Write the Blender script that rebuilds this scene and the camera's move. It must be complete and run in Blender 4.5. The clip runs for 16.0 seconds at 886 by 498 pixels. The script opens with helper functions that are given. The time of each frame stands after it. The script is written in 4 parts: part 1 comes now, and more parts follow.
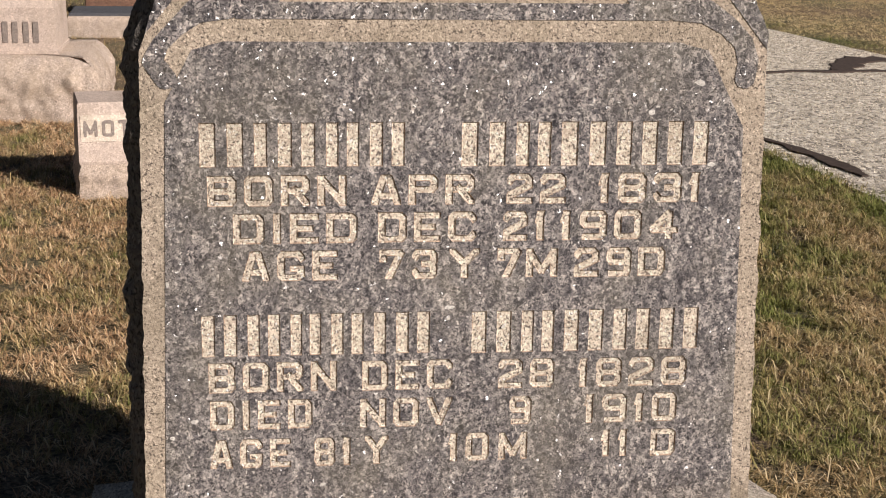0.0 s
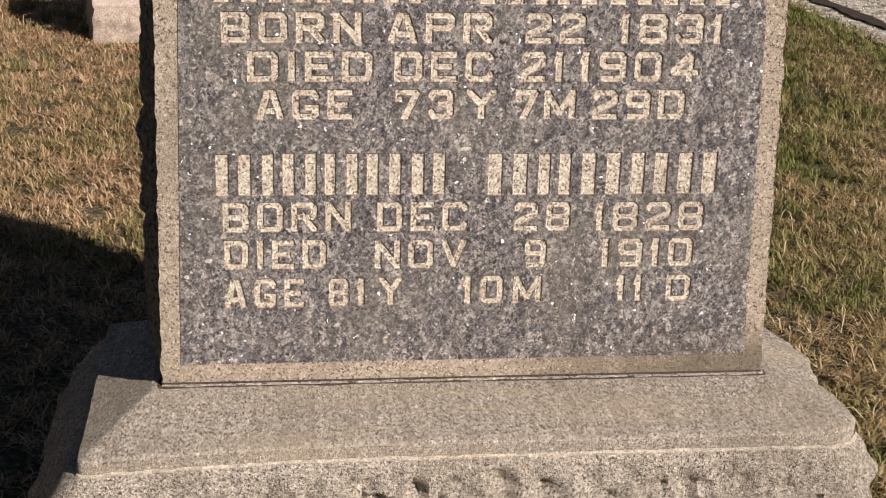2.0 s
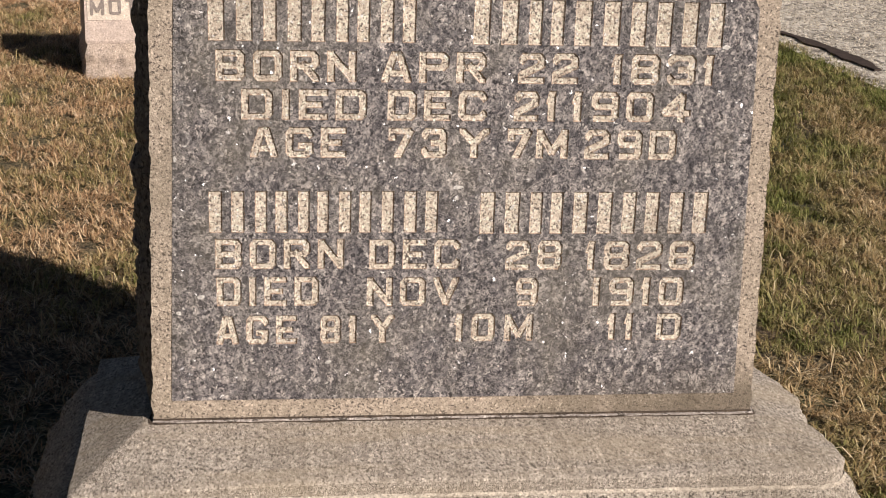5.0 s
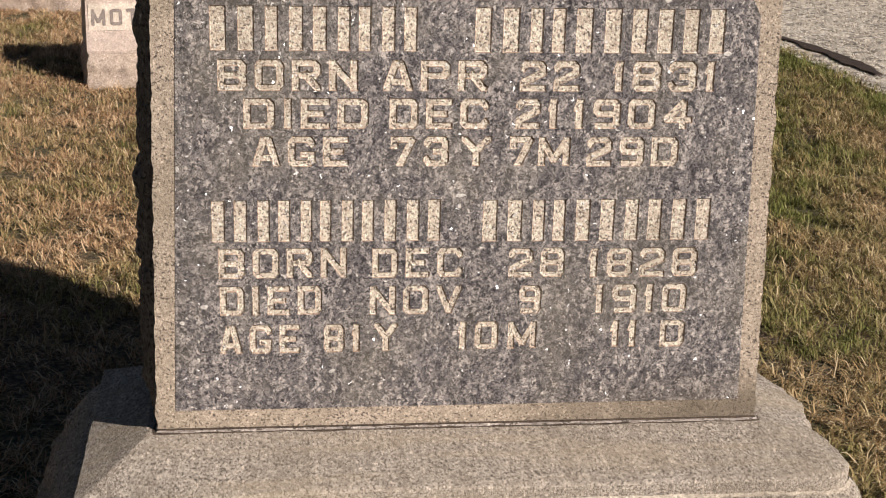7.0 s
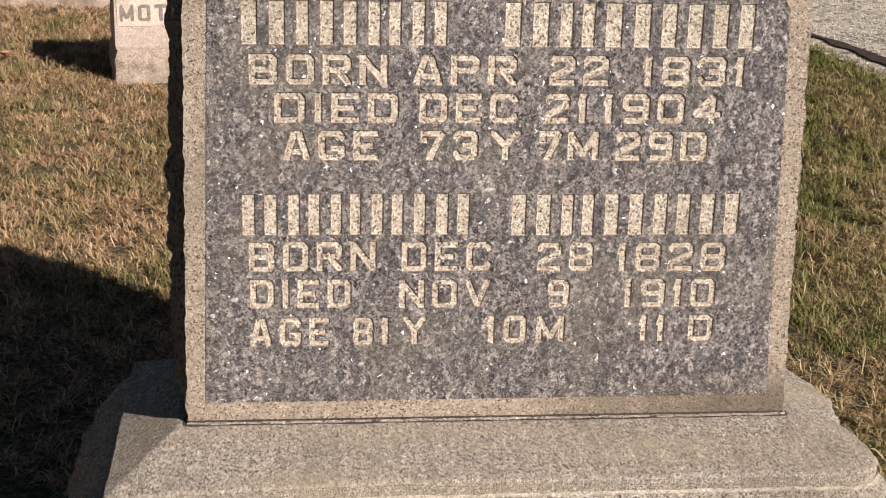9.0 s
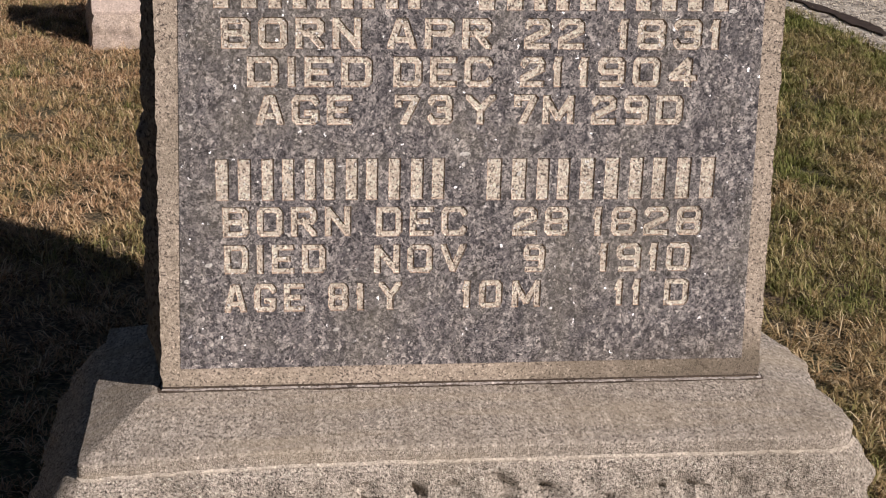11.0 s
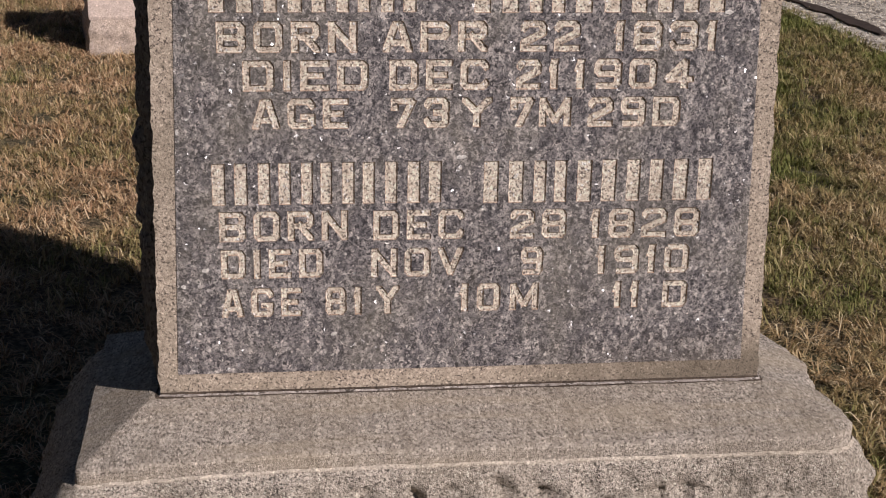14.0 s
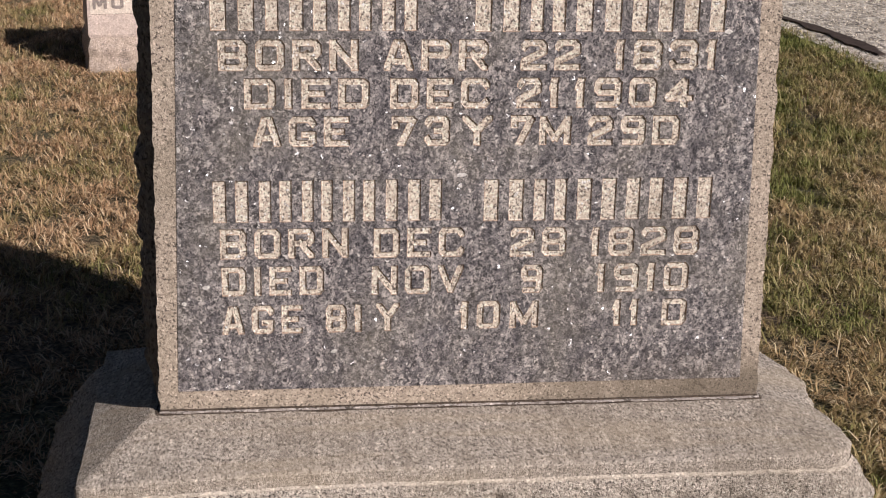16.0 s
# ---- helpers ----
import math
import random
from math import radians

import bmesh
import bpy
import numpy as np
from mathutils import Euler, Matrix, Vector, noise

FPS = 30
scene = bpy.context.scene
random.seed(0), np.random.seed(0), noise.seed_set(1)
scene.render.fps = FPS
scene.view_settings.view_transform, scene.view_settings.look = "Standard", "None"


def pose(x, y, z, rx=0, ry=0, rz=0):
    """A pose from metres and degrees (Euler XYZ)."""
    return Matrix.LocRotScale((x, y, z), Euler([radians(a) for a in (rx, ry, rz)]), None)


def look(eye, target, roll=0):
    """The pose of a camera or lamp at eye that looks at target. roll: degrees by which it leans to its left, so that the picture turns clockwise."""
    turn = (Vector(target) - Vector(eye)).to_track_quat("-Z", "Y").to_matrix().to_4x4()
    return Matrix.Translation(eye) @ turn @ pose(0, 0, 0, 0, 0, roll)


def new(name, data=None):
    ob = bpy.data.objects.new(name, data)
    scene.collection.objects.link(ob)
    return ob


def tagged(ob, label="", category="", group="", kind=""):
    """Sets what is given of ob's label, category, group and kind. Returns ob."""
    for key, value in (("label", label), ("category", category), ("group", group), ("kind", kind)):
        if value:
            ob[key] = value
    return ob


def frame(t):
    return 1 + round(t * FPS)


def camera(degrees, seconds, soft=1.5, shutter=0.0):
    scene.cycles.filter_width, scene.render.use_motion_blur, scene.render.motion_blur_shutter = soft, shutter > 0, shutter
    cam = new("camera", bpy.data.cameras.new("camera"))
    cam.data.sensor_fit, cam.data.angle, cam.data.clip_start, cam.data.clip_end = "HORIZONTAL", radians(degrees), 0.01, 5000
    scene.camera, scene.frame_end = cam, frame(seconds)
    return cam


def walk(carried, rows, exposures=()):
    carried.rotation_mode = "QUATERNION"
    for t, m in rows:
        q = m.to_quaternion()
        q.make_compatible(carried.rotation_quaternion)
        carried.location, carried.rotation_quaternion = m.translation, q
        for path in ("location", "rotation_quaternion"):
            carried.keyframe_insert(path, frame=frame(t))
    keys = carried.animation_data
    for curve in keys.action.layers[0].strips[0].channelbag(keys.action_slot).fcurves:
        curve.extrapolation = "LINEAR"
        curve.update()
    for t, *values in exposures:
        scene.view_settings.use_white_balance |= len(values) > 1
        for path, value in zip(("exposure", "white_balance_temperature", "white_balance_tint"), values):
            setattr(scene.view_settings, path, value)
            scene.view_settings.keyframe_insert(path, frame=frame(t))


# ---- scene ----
# ---- camera ----
cam = camera(32.0, 16.0, soft=1.05)
PATH = [
    (0, (-0.2437, -1.7687, 1.1025), (-0.0015, 0.1501, 0.5933), 1.04),
    (0.5, (-0.2441, -1.7592, 1.0921), (0.0022, 0.1301, 0.4837), 1.78),
    (1, (-0.2403, -1.7528, 1.0874), (0.0023, 0.1195, 0.4272), 1.69),
    (1.5, (-0.2454, -1.7526, 1.0828), (-0.0147, 0.1103, 0.3924), 2.70),
    (2, (-0.2429, -1.7548, 1.0817), (-0.0225, 0.1098, 0.3927), 1.60),
    (2.5, (-0.2446, -1.7548, 1.0824), (-0.0191, 0.1099, 0.3954), 2.10),
    (3, (-0.2420, -1.7558, 1.0838), (-0.0135, 0.1122, 0.4068), 1.97),
    (3.5, (-0.2420, -1.7577, 1.0845), (-0.0100, 0.1161, 0.4250), 1.91),
    (4, (-0.2435, -1.7610, 1.0862), (-0.0093, 0.1155, 0.4353), 2.13),
    (6.5, (-0.2480, -1.7604, 1.0865), (-0.0121, 0.1202, 0.4480), 2.05),
    (7, (-0.2472, -1.7609, 1.0873), (-0.0158, 0.1213, 0.4517), 1.68),
    (7.5, (-0.2492, -1.7647, 1.0880), (-0.0250, 0.1199, 0.4572), 1.67),
    (8, (-0.2494, -1.7684, 1.0877), (-0.0348, 0.1185, 0.4604), 1.84),
    (8.5, (-0.2528, -1.7706, 1.0873), (-0.0514, 0.1175, 0.4591), 1.85),
    (9, (-0.2539, -1.7681, 1.0856), (-0.0538, 0.1162, 0.4456), 1.57),
    (9.5, (-0.2498, -1.7648, 1.0826), (-0.0429, 0.1132, 0.4266), 1.63),
    (12, (-0.2434, -1.7605, 1.0821), (-0.0135, 0.1047, 0.3979), 1.41),
    (12.5, (-0.2423, -1.7561, 1.0800), (-0.0140, 0.1094, 0.3960), 1.22),
    (13, (-0.2409, -1.7552, 1.0805), (-0.0142, 0.1102, 0.3958), 1.19),
    (13.5, (-0.2417, -1.7564, 1.0811), (-0.0184, 0.1105, 0.3992), 1.20),
    (14, (-0.2411, -1.7586, 1.0818), (-0.0181, 0.1098, 0.4038), 1.20),
    (14.5, (-0.2418, -1.7601, 1.0827), (-0.0185, 0.1101, 0.4099), 1.16),
    (15, (-0.2442, -1.7618, 1.0824), (-0.0209, 0.1107, 0.4160), 1.20),
    (15.5, (-0.2459, -1.7619, 1.0826), (-0.0191, 0.1117, 0.4208), 1.39),
    (16, (-0.2450, -1.7630, 1.0828), (-0.0183, 0.1128, 0.4272), 1.37),
]
EXPOSURES = [(0.0, 0.35, 6200, 13), (0.5, 0.30, 6200, 13), (4.0, 0.30, 6200, 13), (7.5, 0.30, 6200, 13), (9.0, 0.35, 6200, 13), (9.5, 0.36, 6200, 13), (12.0, -0.05, 5900, 17), (14.0, -0.05, 5900, 17), (15.5, 0.13, 5900, 16), (16.0, 0.16, 5900, 16)]
walk(cam, [(t, look(eye, target, roll)) for t, eye, target, roll in PATH], EXPOSURES)

# ---- world, sun ----
SUN_EL, SUN_X, SUN_Y = 31.0, 0.672, -0.74      # height of the sun; the way to it over the ground
world = bpy.data.worlds.new("sky")
scene.world = world
world.use_nodes = True
sky = world.node_tree.nodes.new("ShaderNodeTexSky")
sky.sky_type = "NISHITA"
sky.sun_disc = False
sky.sun_elevation, sky.sun_rotation = radians(SUN_EL), math.atan2(SUN_X, SUN_Y)
back = world.node_tree.nodes["Background"]
back.inputs["Strength"].default_value = 0.018
world.node_tree.links.new(sky.outputs[0], back.inputs["Color"])
sun = new("sun", bpy.data.lights.new("sun", "SUN"))
sun.data.energy, sun.data.angle, sun.data.color = 5.0, radians(0.53), (1.0, 0.90, 0.78)
lift = math.hypot(SUN_X, SUN_Y) * math.tan(radians(SUN_EL))
sun.matrix_world = look((6 * SUN_X, 6 * SUN_Y, 6 * lift), (0, 0, 0))


# ---- materials ----
def material(name):
    m = bpy.data.materials.new(name)
    m.use_nodes = True
    nodes, links = m.node_tree.nodes, m.node_tree.links
    bsdf = nodes["Principled BSDF"]

    def add(kind, ins=None, **props):
        n = nodes.new("ShaderNode" + kind)
        if "operation" in props:
            n.operation = props["operation"]
        if "data_type" in props:
            n.data_type = props["data_type"]
        if "blend_type" in props:
            n.blend_type = props["blend_type"]
        if "attribute_name" in props:
            n.attribute_name = props["attribute_name"]
        if "invert" in props:
            n.invert = props["invert"]
        for k, v in (ins or {}).items():
            if isinstance(v, bpy.types.NodeSocket):
                links.new(v, n.inputs[k])
            else:
                n.inputs[k].default_value = v
        return n
    return m, add, bsdf, links


def ramp(add, fac, stops, mode="LINEAR"):
    n = add("ValToRGB", {0: fac})
    n.color_ramp.interpolation = mode
    els = n.color_ramp.elements
    while len(els) < len(stops):
        els.new(0.5)
    for e, (p, c) in zip(els, stops):
        e.position, e.color = p, (*c, 1) if len(c) == 3 else (c[0], c[0], c[0], 1)
    return n.outputs[0]


def mixed(add, fac, a, b, blend="MIX"):
    return add("Mix", {0: fac, 6: a, 7: b}, data_type="RGBA", blend_type=blend).outputs[2]


def wobbled(add, size, amount):
    """Object coordinates pushed about by noise, so that grains get ragged outlines."""
    co = add("TexCoord").outputs["Object"]
    n = add("TexNoise", {"Vector": co, "Scale": size, "Detail": 3.0})
    off = add("VectorMath", {0: n.outputs["Color"], 1: (0.5, 0.5, 0.5)}, operation="SUBTRACT").outputs[0]
    off = add("VectorMath", {0: off, "Scale": amount}, operation="SCALE").outputs[0]
    return add("VectorMath", {0: co, 1: off}, operation="ADD").outputs[0], co


def granite_polished():
    m, add, bsdf, links = material("granite_polished")
    co, raw = wobbled(add, 210.0, 0.012)

    def turned(angle, squeeze):
        return add("Mapping", {"Vector": co, "Rotation": (0.0, angle, 0.0), "Scale": (1.0, 1.0, squeeze)}).outputs[0]
    # feldspar laths lying two ways, between them finer grains
    big = add("TexVoronoi", {"Vector": turned(0.75, 0.45), "Scale": 150.0})
    cross = add("TexVoronoi", {"Vector": turned(-0.55, 0.5), "Scale": 170.0})
    fine = add("TexVoronoi", {"Vector": co, "Scale": 470.0})
    stops = [(0.0, (0.055, 0.053, 0.062)), (0.28, (0.12, 0.116, 0.126)), (0.55, (0.205, 0.197, 0.203)), (0.8, (0.38, 0.362, 0.353)), (1.0, (0.60, 0.571, 0.546))]
    tone = ramp(add, add("SeparateColor", {0: big.outputs["Color"]}).outputs[0], stops)
    lath = ramp(add, add("SeparateColor", {0: cross.outputs["Color"]}).outputs[0], stops)
    pick = add("TexNoise", {"Vector": raw, "Scale": 70.0, "Detail": 2.0})
    tone = mixed(add, ramp(add, pick.outputs["Fac"], [(0.46, (0.0,)), (0.54, (1.0,))]), tone, lath)
    fleck = ramp(add, add("SeparateColor", {0: fine.outputs["Color"]}).outputs[1],
                 [(0.0, (0.3, 0.3, 0.32)), (0.25, (0.8, 0.8, 0.82)), (0.6, (1.02, 0.99, 0.99)), (0.88, (1.28, 1.22, 1.2)), (1.0, (1.85, 1.75, 1.7))])
    cloud = add("TexNoise", {"Vector": raw, "Scale": 105.0, "Detail": 4.0, "Roughness": 0.6, "Distortion": 2.2})
    smoke = ramp(add, cloud.outputs["Fac"], [(0.38, (0.03, 0.029, 0.034)), (0.45, (0.11, 0.106, 0.116)), (0.51, (0.20, 0.192, 0.198)), (0.57, (0.34, 0.325, 0.318)), (0.65, (0.50, 0.475, 0.45))])
    col = mixed(add, 0.38, tone, smoke)
    col = mixed(add, 0.85, col, fleck, "MULTIPLY")
    # black mica in ragged flakes; small white feldspar flecks, glints put into the colour
    mica = add("TexNoise", {"Vector": co, "Scale": 270.0, "Detail": 2.5, "Roughness": 0.55, "Distortion": 1.2})
    col = mixed(add, ramp(add, mica.outputs["Fac"], [(0.436, (0.95,)), (0.456, (0.0,))]), col, (0.018, 0.017, 0.021, 1))
    glint = add("TexVoronoi", {"Vector": co, "Scale": 430.0})
    col = mixed(add, ramp(add, add("SeparateColor", {0: glint.outputs["Color"]}).outputs[1], [(0.982, (0.0,)), (0.99, (0.85,))]), col, (0.68, 0.65, 0.62, 1))
    col = mixed(add, 1.0, col, (1.03, 0.995, 0.955, 1), "MULTIPLY")
    veil = add("TexNoise", {"Vector": raw, "Scale": 6.0, "Detail": 6.0, "Roughness": 0.7})
    col = mixed(add, ramp(add, veil.outputs["Fac"], [(0.48, (0.0,)), (0.72, (0.38,))]), col, (0.27, 0.24, 0.18, 1))
    col = grime(add, col, raw, 0.45)
    lichen = add("TexNoise", {"Vector": raw, "Scale": 2.6, "Detail": 7.0, "Roughness": 0.62})
    col = mixed(add, ramp(add, lichen.outputs["Fac"], [(0.52, (0.0,)), (0.68, (0.4,))]), col, (0.14, 0.125, 0.095, 1))
    links.new(col, bsdf.inputs["Base Color"])
    rough = ramp(add, add("SeparateColor", {0: big.outputs["Color"]}).outputs[2], [(0.0, (0.3,)), (1.0, (0.6,))])
    links.new(rough, bsdf.inputs["Roughness"])
    bsdf.inputs["Specular IOR Level"].default_value = 0.4
    # crystal faces that catch the sun one by one
    turn = add("VectorMath", {0: fine.outputs["Color"], 1: (0.5, 0.5, 0.5)}, operation="SUBTRACT").outputs[0]
    turn = add("VectorMath", {0: turn, "Scale": 1.1}, operation="SCALE").outputs[0]
    n = add("VectorMath", {0: add("NewGeometry").outputs["Normal"], 1: turn}, operation="ADD").outputs[0]
    n = add("VectorMath", {0: n}, operation="NORMALIZE").outputs[0]
    gloss = add("BsdfGlossy", {"Color": (0.9, 0.9, 0.88, 1), "Roughness": 0.2, "Normal": n})
    blend = add("MixShader", {0: 0.012, 1: bsdf.outputs[0], 2: gloss.outputs[0]})
    links.new(blend.outputs[0], m.node_tree.nodes["Material Output"].inputs["Surface"])
    bump = add("Bump", {"Height": mica.outputs["Fac"], "Strength": 0.3, "Distance": 0.0008})
    links.new(bump.outputs[0], bsdf.inputs["Normal"])
    return m


def grime(add, col, raw, amount):
    """Old damp stain that spread from one foot corner of the headstone's face."""
    p = add("VectorMath", {0: raw, 1: (0.36, 0.0, 0.262)}, operation="SUBTRACT").outputs[0]
    p = add("VectorMath", {0: p, 1: (0.33, 0.0, 1.5)}, operation="MULTIPLY").outputs[0]
    d = add("VectorMath", {0: p}, operation="LENGTH").outputs["Value"]
    n = add("TexNoise", {"Vector": raw, "Scale": 22.0, "Detail": 6.0, "Roughness": 0.7})
    edge = add("Math", {0: d, 1: add("Math", {0: n.outputs["Fac"], 1: 0.11}, operation="MULTIPLY").outputs[0]}, operation="ADD").outputs[0]
    return mixed(add, ramp(add, edge, [(0.08, (amount,)), (0.17, (0.0,))]), col, (0.105, 0.085, 0.06, 1))


def granite_cut(name, light, mid, dark, grain, specks, stain, stain_amount, bump_size):
    """Hammered or rock-faced granite: pale ground with ragged dark flecks and weather stains."""
    m, add, bsdf, links = material(name)
    co, raw = wobbled(add, grain * 0.8, 1.6 / grain)
    if name == "granite_hammered":              # the bush hammer's furrows run front to back
        co = add("VectorMath", {0: co, 1: (1.0, 0.5, 1.0)}, operation="MULTIPLY").outputs[0]
    cells = add("TexVoronoi", {"Vector": co, "Scale": grain})
    r = add("SeparateColor", {0: cells.outputs["Color"]})
    col = ramp(add, r.outputs[0], [(0.0, mid), (0.45, light), (1.0, tuple(min(0.9, 1.3 * c) for c in light))])
    mottle = add("TexNoise", {"Vector": raw, "Scale": grain * 0.33, "Detail": 4.0, "Roughness": 0.65})
    col = mixed(add, ramp(add, mottle.outputs["Fac"], [(0.36, (0.85,)), (0.56, (0.0,))]), col, (*mid, 1))
    spots = add("TexNoise", {"Vector": co, "Scale": grain * 0.75, "Detail": 2.5, "Roughness": 0.6})
    edge = 0.335 + 0.45 * specks
    col = mixed(add, ramp(add, spots.outputs["Fac"], [(edge, (0.95,)), (edge + 0.035, (0.0,))]), col, (*dark, 1))
    wide = add("TexNoise", {"Vector": raw, "Scale": 9.0, "Detail": 6.0, "Roughness": 0.7})
    col = mixed(add, ramp(add, wide.outputs["Fac"], [(0.42, (0.0,)), (0.7, (stain_amount,))]), col, (*stain, 1))
    # grains of quartz that stay bright
    # sparkle of the stone, put into the colour as scattered bright grains
    sparkle = add("TexVoronoi", {"Vector": co, "Scale": grain * 1.1})
    col = mixed(add, ramp(add, add("SeparateColor", {0: sparkle.outputs["Color"]}).outputs[2], [(0.965, (0.0,)), (0.98, (0.8,))]), col, tuple(min(0.88, 1.55 * c) for c in light) + (1,))
    shade = add("TexNoise", {"Vector": raw, "Scale": 38.0, "Detail": 4.0})
    col = mixed(add, 0.55, col, ramp(add, shade.outputs["Fac"], [(0.25, (0.62,)), (0.75, (1.0,))]), "MULTIPLY")
    if name == "granite_frosted":
        col = grime(add, col, raw, 0.72)
    lichen = add("TexNoise", {"Vector": raw, "Scale": 2.6, "Detail": 7.0, "Roughness": 0.62})
    col = mixed(add, ramp(add, lichen.outputs["Fac"], [(0.52, (0.0,)), (0.68, (0.45,))]), col, tuple(0.5 * c for c in stain) + (1,))
    links.new(col, bsdf.inputs["Base Color"])
    if name == "granite_hammered":
        run = add("VectorMath", {0: raw, 1: (70.0, 7.0, 7.0)}, operation="MULTIPLY").outputs[0]
        streak = add("TexNoise", {"Vector": run, "Scale": 1.0, "Detail": 5.0, "Roughness": 0.65})
        col = mixed(add, ramp(add, streak.outputs["Fac"], [(0.45, (0.0,)), (0.68, (0.42,))]), col, (0.20, 0.165, 0.125, 1))
        rust = add("TexNoise", {"Vector": add("VectorMath", {0: raw, 1: (4.0, 26.0, 26.0)}, operation="MULTIPLY").outputs[0], "Scale": 1.0, "Detail": 5.0})
        col = mixed(add, ramp(add, rust.outputs["Fac"], [(0.48, (0.0,)), (0.66, (0.35,))]), col, (0.42, 0.34, 0.235, 1))
        links.new(col, bsdf.inputs["Base Color"])
    bsdf.inputs["Roughness"].default_value = 0.85
    bsdf.inputs["Specular IOR Level"].default_value = 0.25
    grit = add("TexNoise", {"Vector": raw, "Scale": grain * 1.2, "Detail": 3.0})
    bump = add("Bump", {"Height": grit.outputs["Fac"], "Strength": 0.8, "Distance": bump_size})
    links.new(bump.outputs[0], bsdf.inputs["Normal"])
    return m


def earth():
    m, add, bsdf, links = material("earth_and_thatch")
    co = add("TexCoord").outputs["Object"]
    a = add("TexNoise", {"Vector": co, "Scale": 90.0, "Detail": 6.0, "Roughness": 0.7})
    b = add("TexNoise", {"Vector": co, "Scale": 1.3, "Detail": 5.0, "Roughness": 0.6})
    col = ramp(add, a.outputs["Fac"], [(0.36, (0.03, 0.02, 0.012)), (0.5, (0.15, 0.10, 0.058)), (0.64, (0.38, 0.27, 0.165))])
    green = ramp(add, a.outputs["Fac"], [(0.36, (0.02, 0.022, 0.009)), (0.5, (0.085, 0.085, 0.034)), (0.64, (0.22, 0.20, 0.10))])
    col = mixed(add, ramp(add, b.outputs["Fac"], [(0.42, (0.0,)), (0.62, (1.0,))]), col, green)
    links.new(col, bsdf.inputs["Base Color"])
    bsdf.inputs["Roughness"].default_value = 0.95
    bump = add("Bump", {"Height": a.outputs["Fac"], "Strength": 0.9, "Distance": 0.02})
    links.new(bump.outputs[0], bsdf.inputs["Normal"])
    return m


def blades(name, straw_stops):
    m, add, bsdf, links = material(name)
    dry = add("Attribute", attribute_name="dryness").outputs["Fac"]
    rnd = add("NewGeometry").outputs["Random Per Island"]
    straw = ramp(add, rnd, straw_stops)
    green = ramp(add, rnd, [(0.0, (0.08, 0.09, 0.022)), (0.5, (0.145, 0.16, 0.04)), (1.0, (0.25, 0.245, 0.075))])
    links.new(mixed(add, dry, green, straw), bsdf.inputs["Base Color"])
    bsdf.inputs["Roughness"].default_value = 0.65
    bsdf.inputs["Specular IOR Level"].default_value = 0.2
    return m


def tarmac():
    m, add, bsdf, links = material("chip_seal")
    co = add("TexCoord").outputs["Object"]
    v = add("TexVoronoi", {"Vector": add("VectorMath", {0: co, 1: (1.0, 0.6, 1.0)}, operation="MULTIPLY").outputs[0], "Scale": 62.0})
    w = add("TexNoise", {"Vector": co, "Scale": 2.2, "Detail": 7.0, "Roughness": 0.65})
    col = ramp(add, add("SeparateColor", {0: v.outputs["Color"]}).outputs[0], [(0.0, (0.12, 0.10, 0.085)), (0.3, (0.38, 0.335, 0.28)), (0.75, (0.58, 0.52, 0.435)), (1.0, (0.82, 0.75, 0.66))])
    col = mixed(add, 0.6, col, ramp(add, w.outputs["Fac"], [(0.3, (0.65,)), (0.7, (1.0,))]), "MULTIPLY")
    links.new(col, bsdf.inputs["Base Color"])
    bsdf.inputs["Roughness"].default_value = 0.9
    bump = add("Bump", {"Height": v.outputs["Distance"], "Strength": 0.8, "Distance": 0.005}, invert=True)
    links.new(bump.outputs[0], bsdf.inputs["Normal"])
    return m


def tar():
    # mottled dark brown for the irregular lines on the lane
    m, add, bsdf, links = material("lane_dark_brown")
    co = add("TexCoord").outputs["Object"]
    w = add("TexNoise", {"Vector": co, "Scale": 60.0, "Detail": 4.0})
    links.new(ramp(add, w.outputs["Fac"], [(0.3, (0.028, 0.018, 0.013)), (0.7, (0.075, 0.050, 0.038))]), bsdf.inputs["Base Color"])
    bsdf.inputs["Roughness"].default_value = 0.75
    return m


def chip_stone():
    m, add, bsdf, links = material("stone_chips")
    rnd = add("NewGeometry").outputs["Random Per Island"]
    links.new(ramp(add, rnd, [(0.0, (0.11, 0.092, 0.07)), (0.25, (0.37, 0.32, 0.25)), (0.7, (0.57, 0.50, 0.395)), (1.0, (0.80, 0.72, 0.60))]), bsdf.inputs["Base Color"])
    bsdf.inputs["Roughness"].default_value = 0.85
    return m


POLISHED = granite_polished()
FROSTED = granite_cut("granite_frosted", (0.53, 0.44, 0.35), (0.38, 0.31, 0.245), (0.08, 0.062, 0.055), 460.0, 0.135, (0.29, 0.24, 0.17), 0.6, 0.0014)
LETTERING = granite_cut("granite_sunk_lettering", (0.80, 0.69, 0.575), (0.54, 0.44, 0.35), (0.10, 0.078, 0.07), 460.0, 0.17, (0.52, 0.43, 0.325), 0.35, 0.0016)
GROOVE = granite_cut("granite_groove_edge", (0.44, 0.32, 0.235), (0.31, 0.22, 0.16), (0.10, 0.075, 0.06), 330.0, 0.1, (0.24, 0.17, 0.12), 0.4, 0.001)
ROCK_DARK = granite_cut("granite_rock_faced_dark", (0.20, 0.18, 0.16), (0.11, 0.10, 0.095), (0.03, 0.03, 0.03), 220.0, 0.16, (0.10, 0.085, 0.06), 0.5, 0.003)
HAMMERED = granite_cut("granite_hammered", (0.565, 0.495, 0.42), (0.29, 0.25, 0.21), (0.10, 0.084, 0.07), 470.0, 0.15, (0.38, 0.315, 0.235), 0.35, 0.0024)
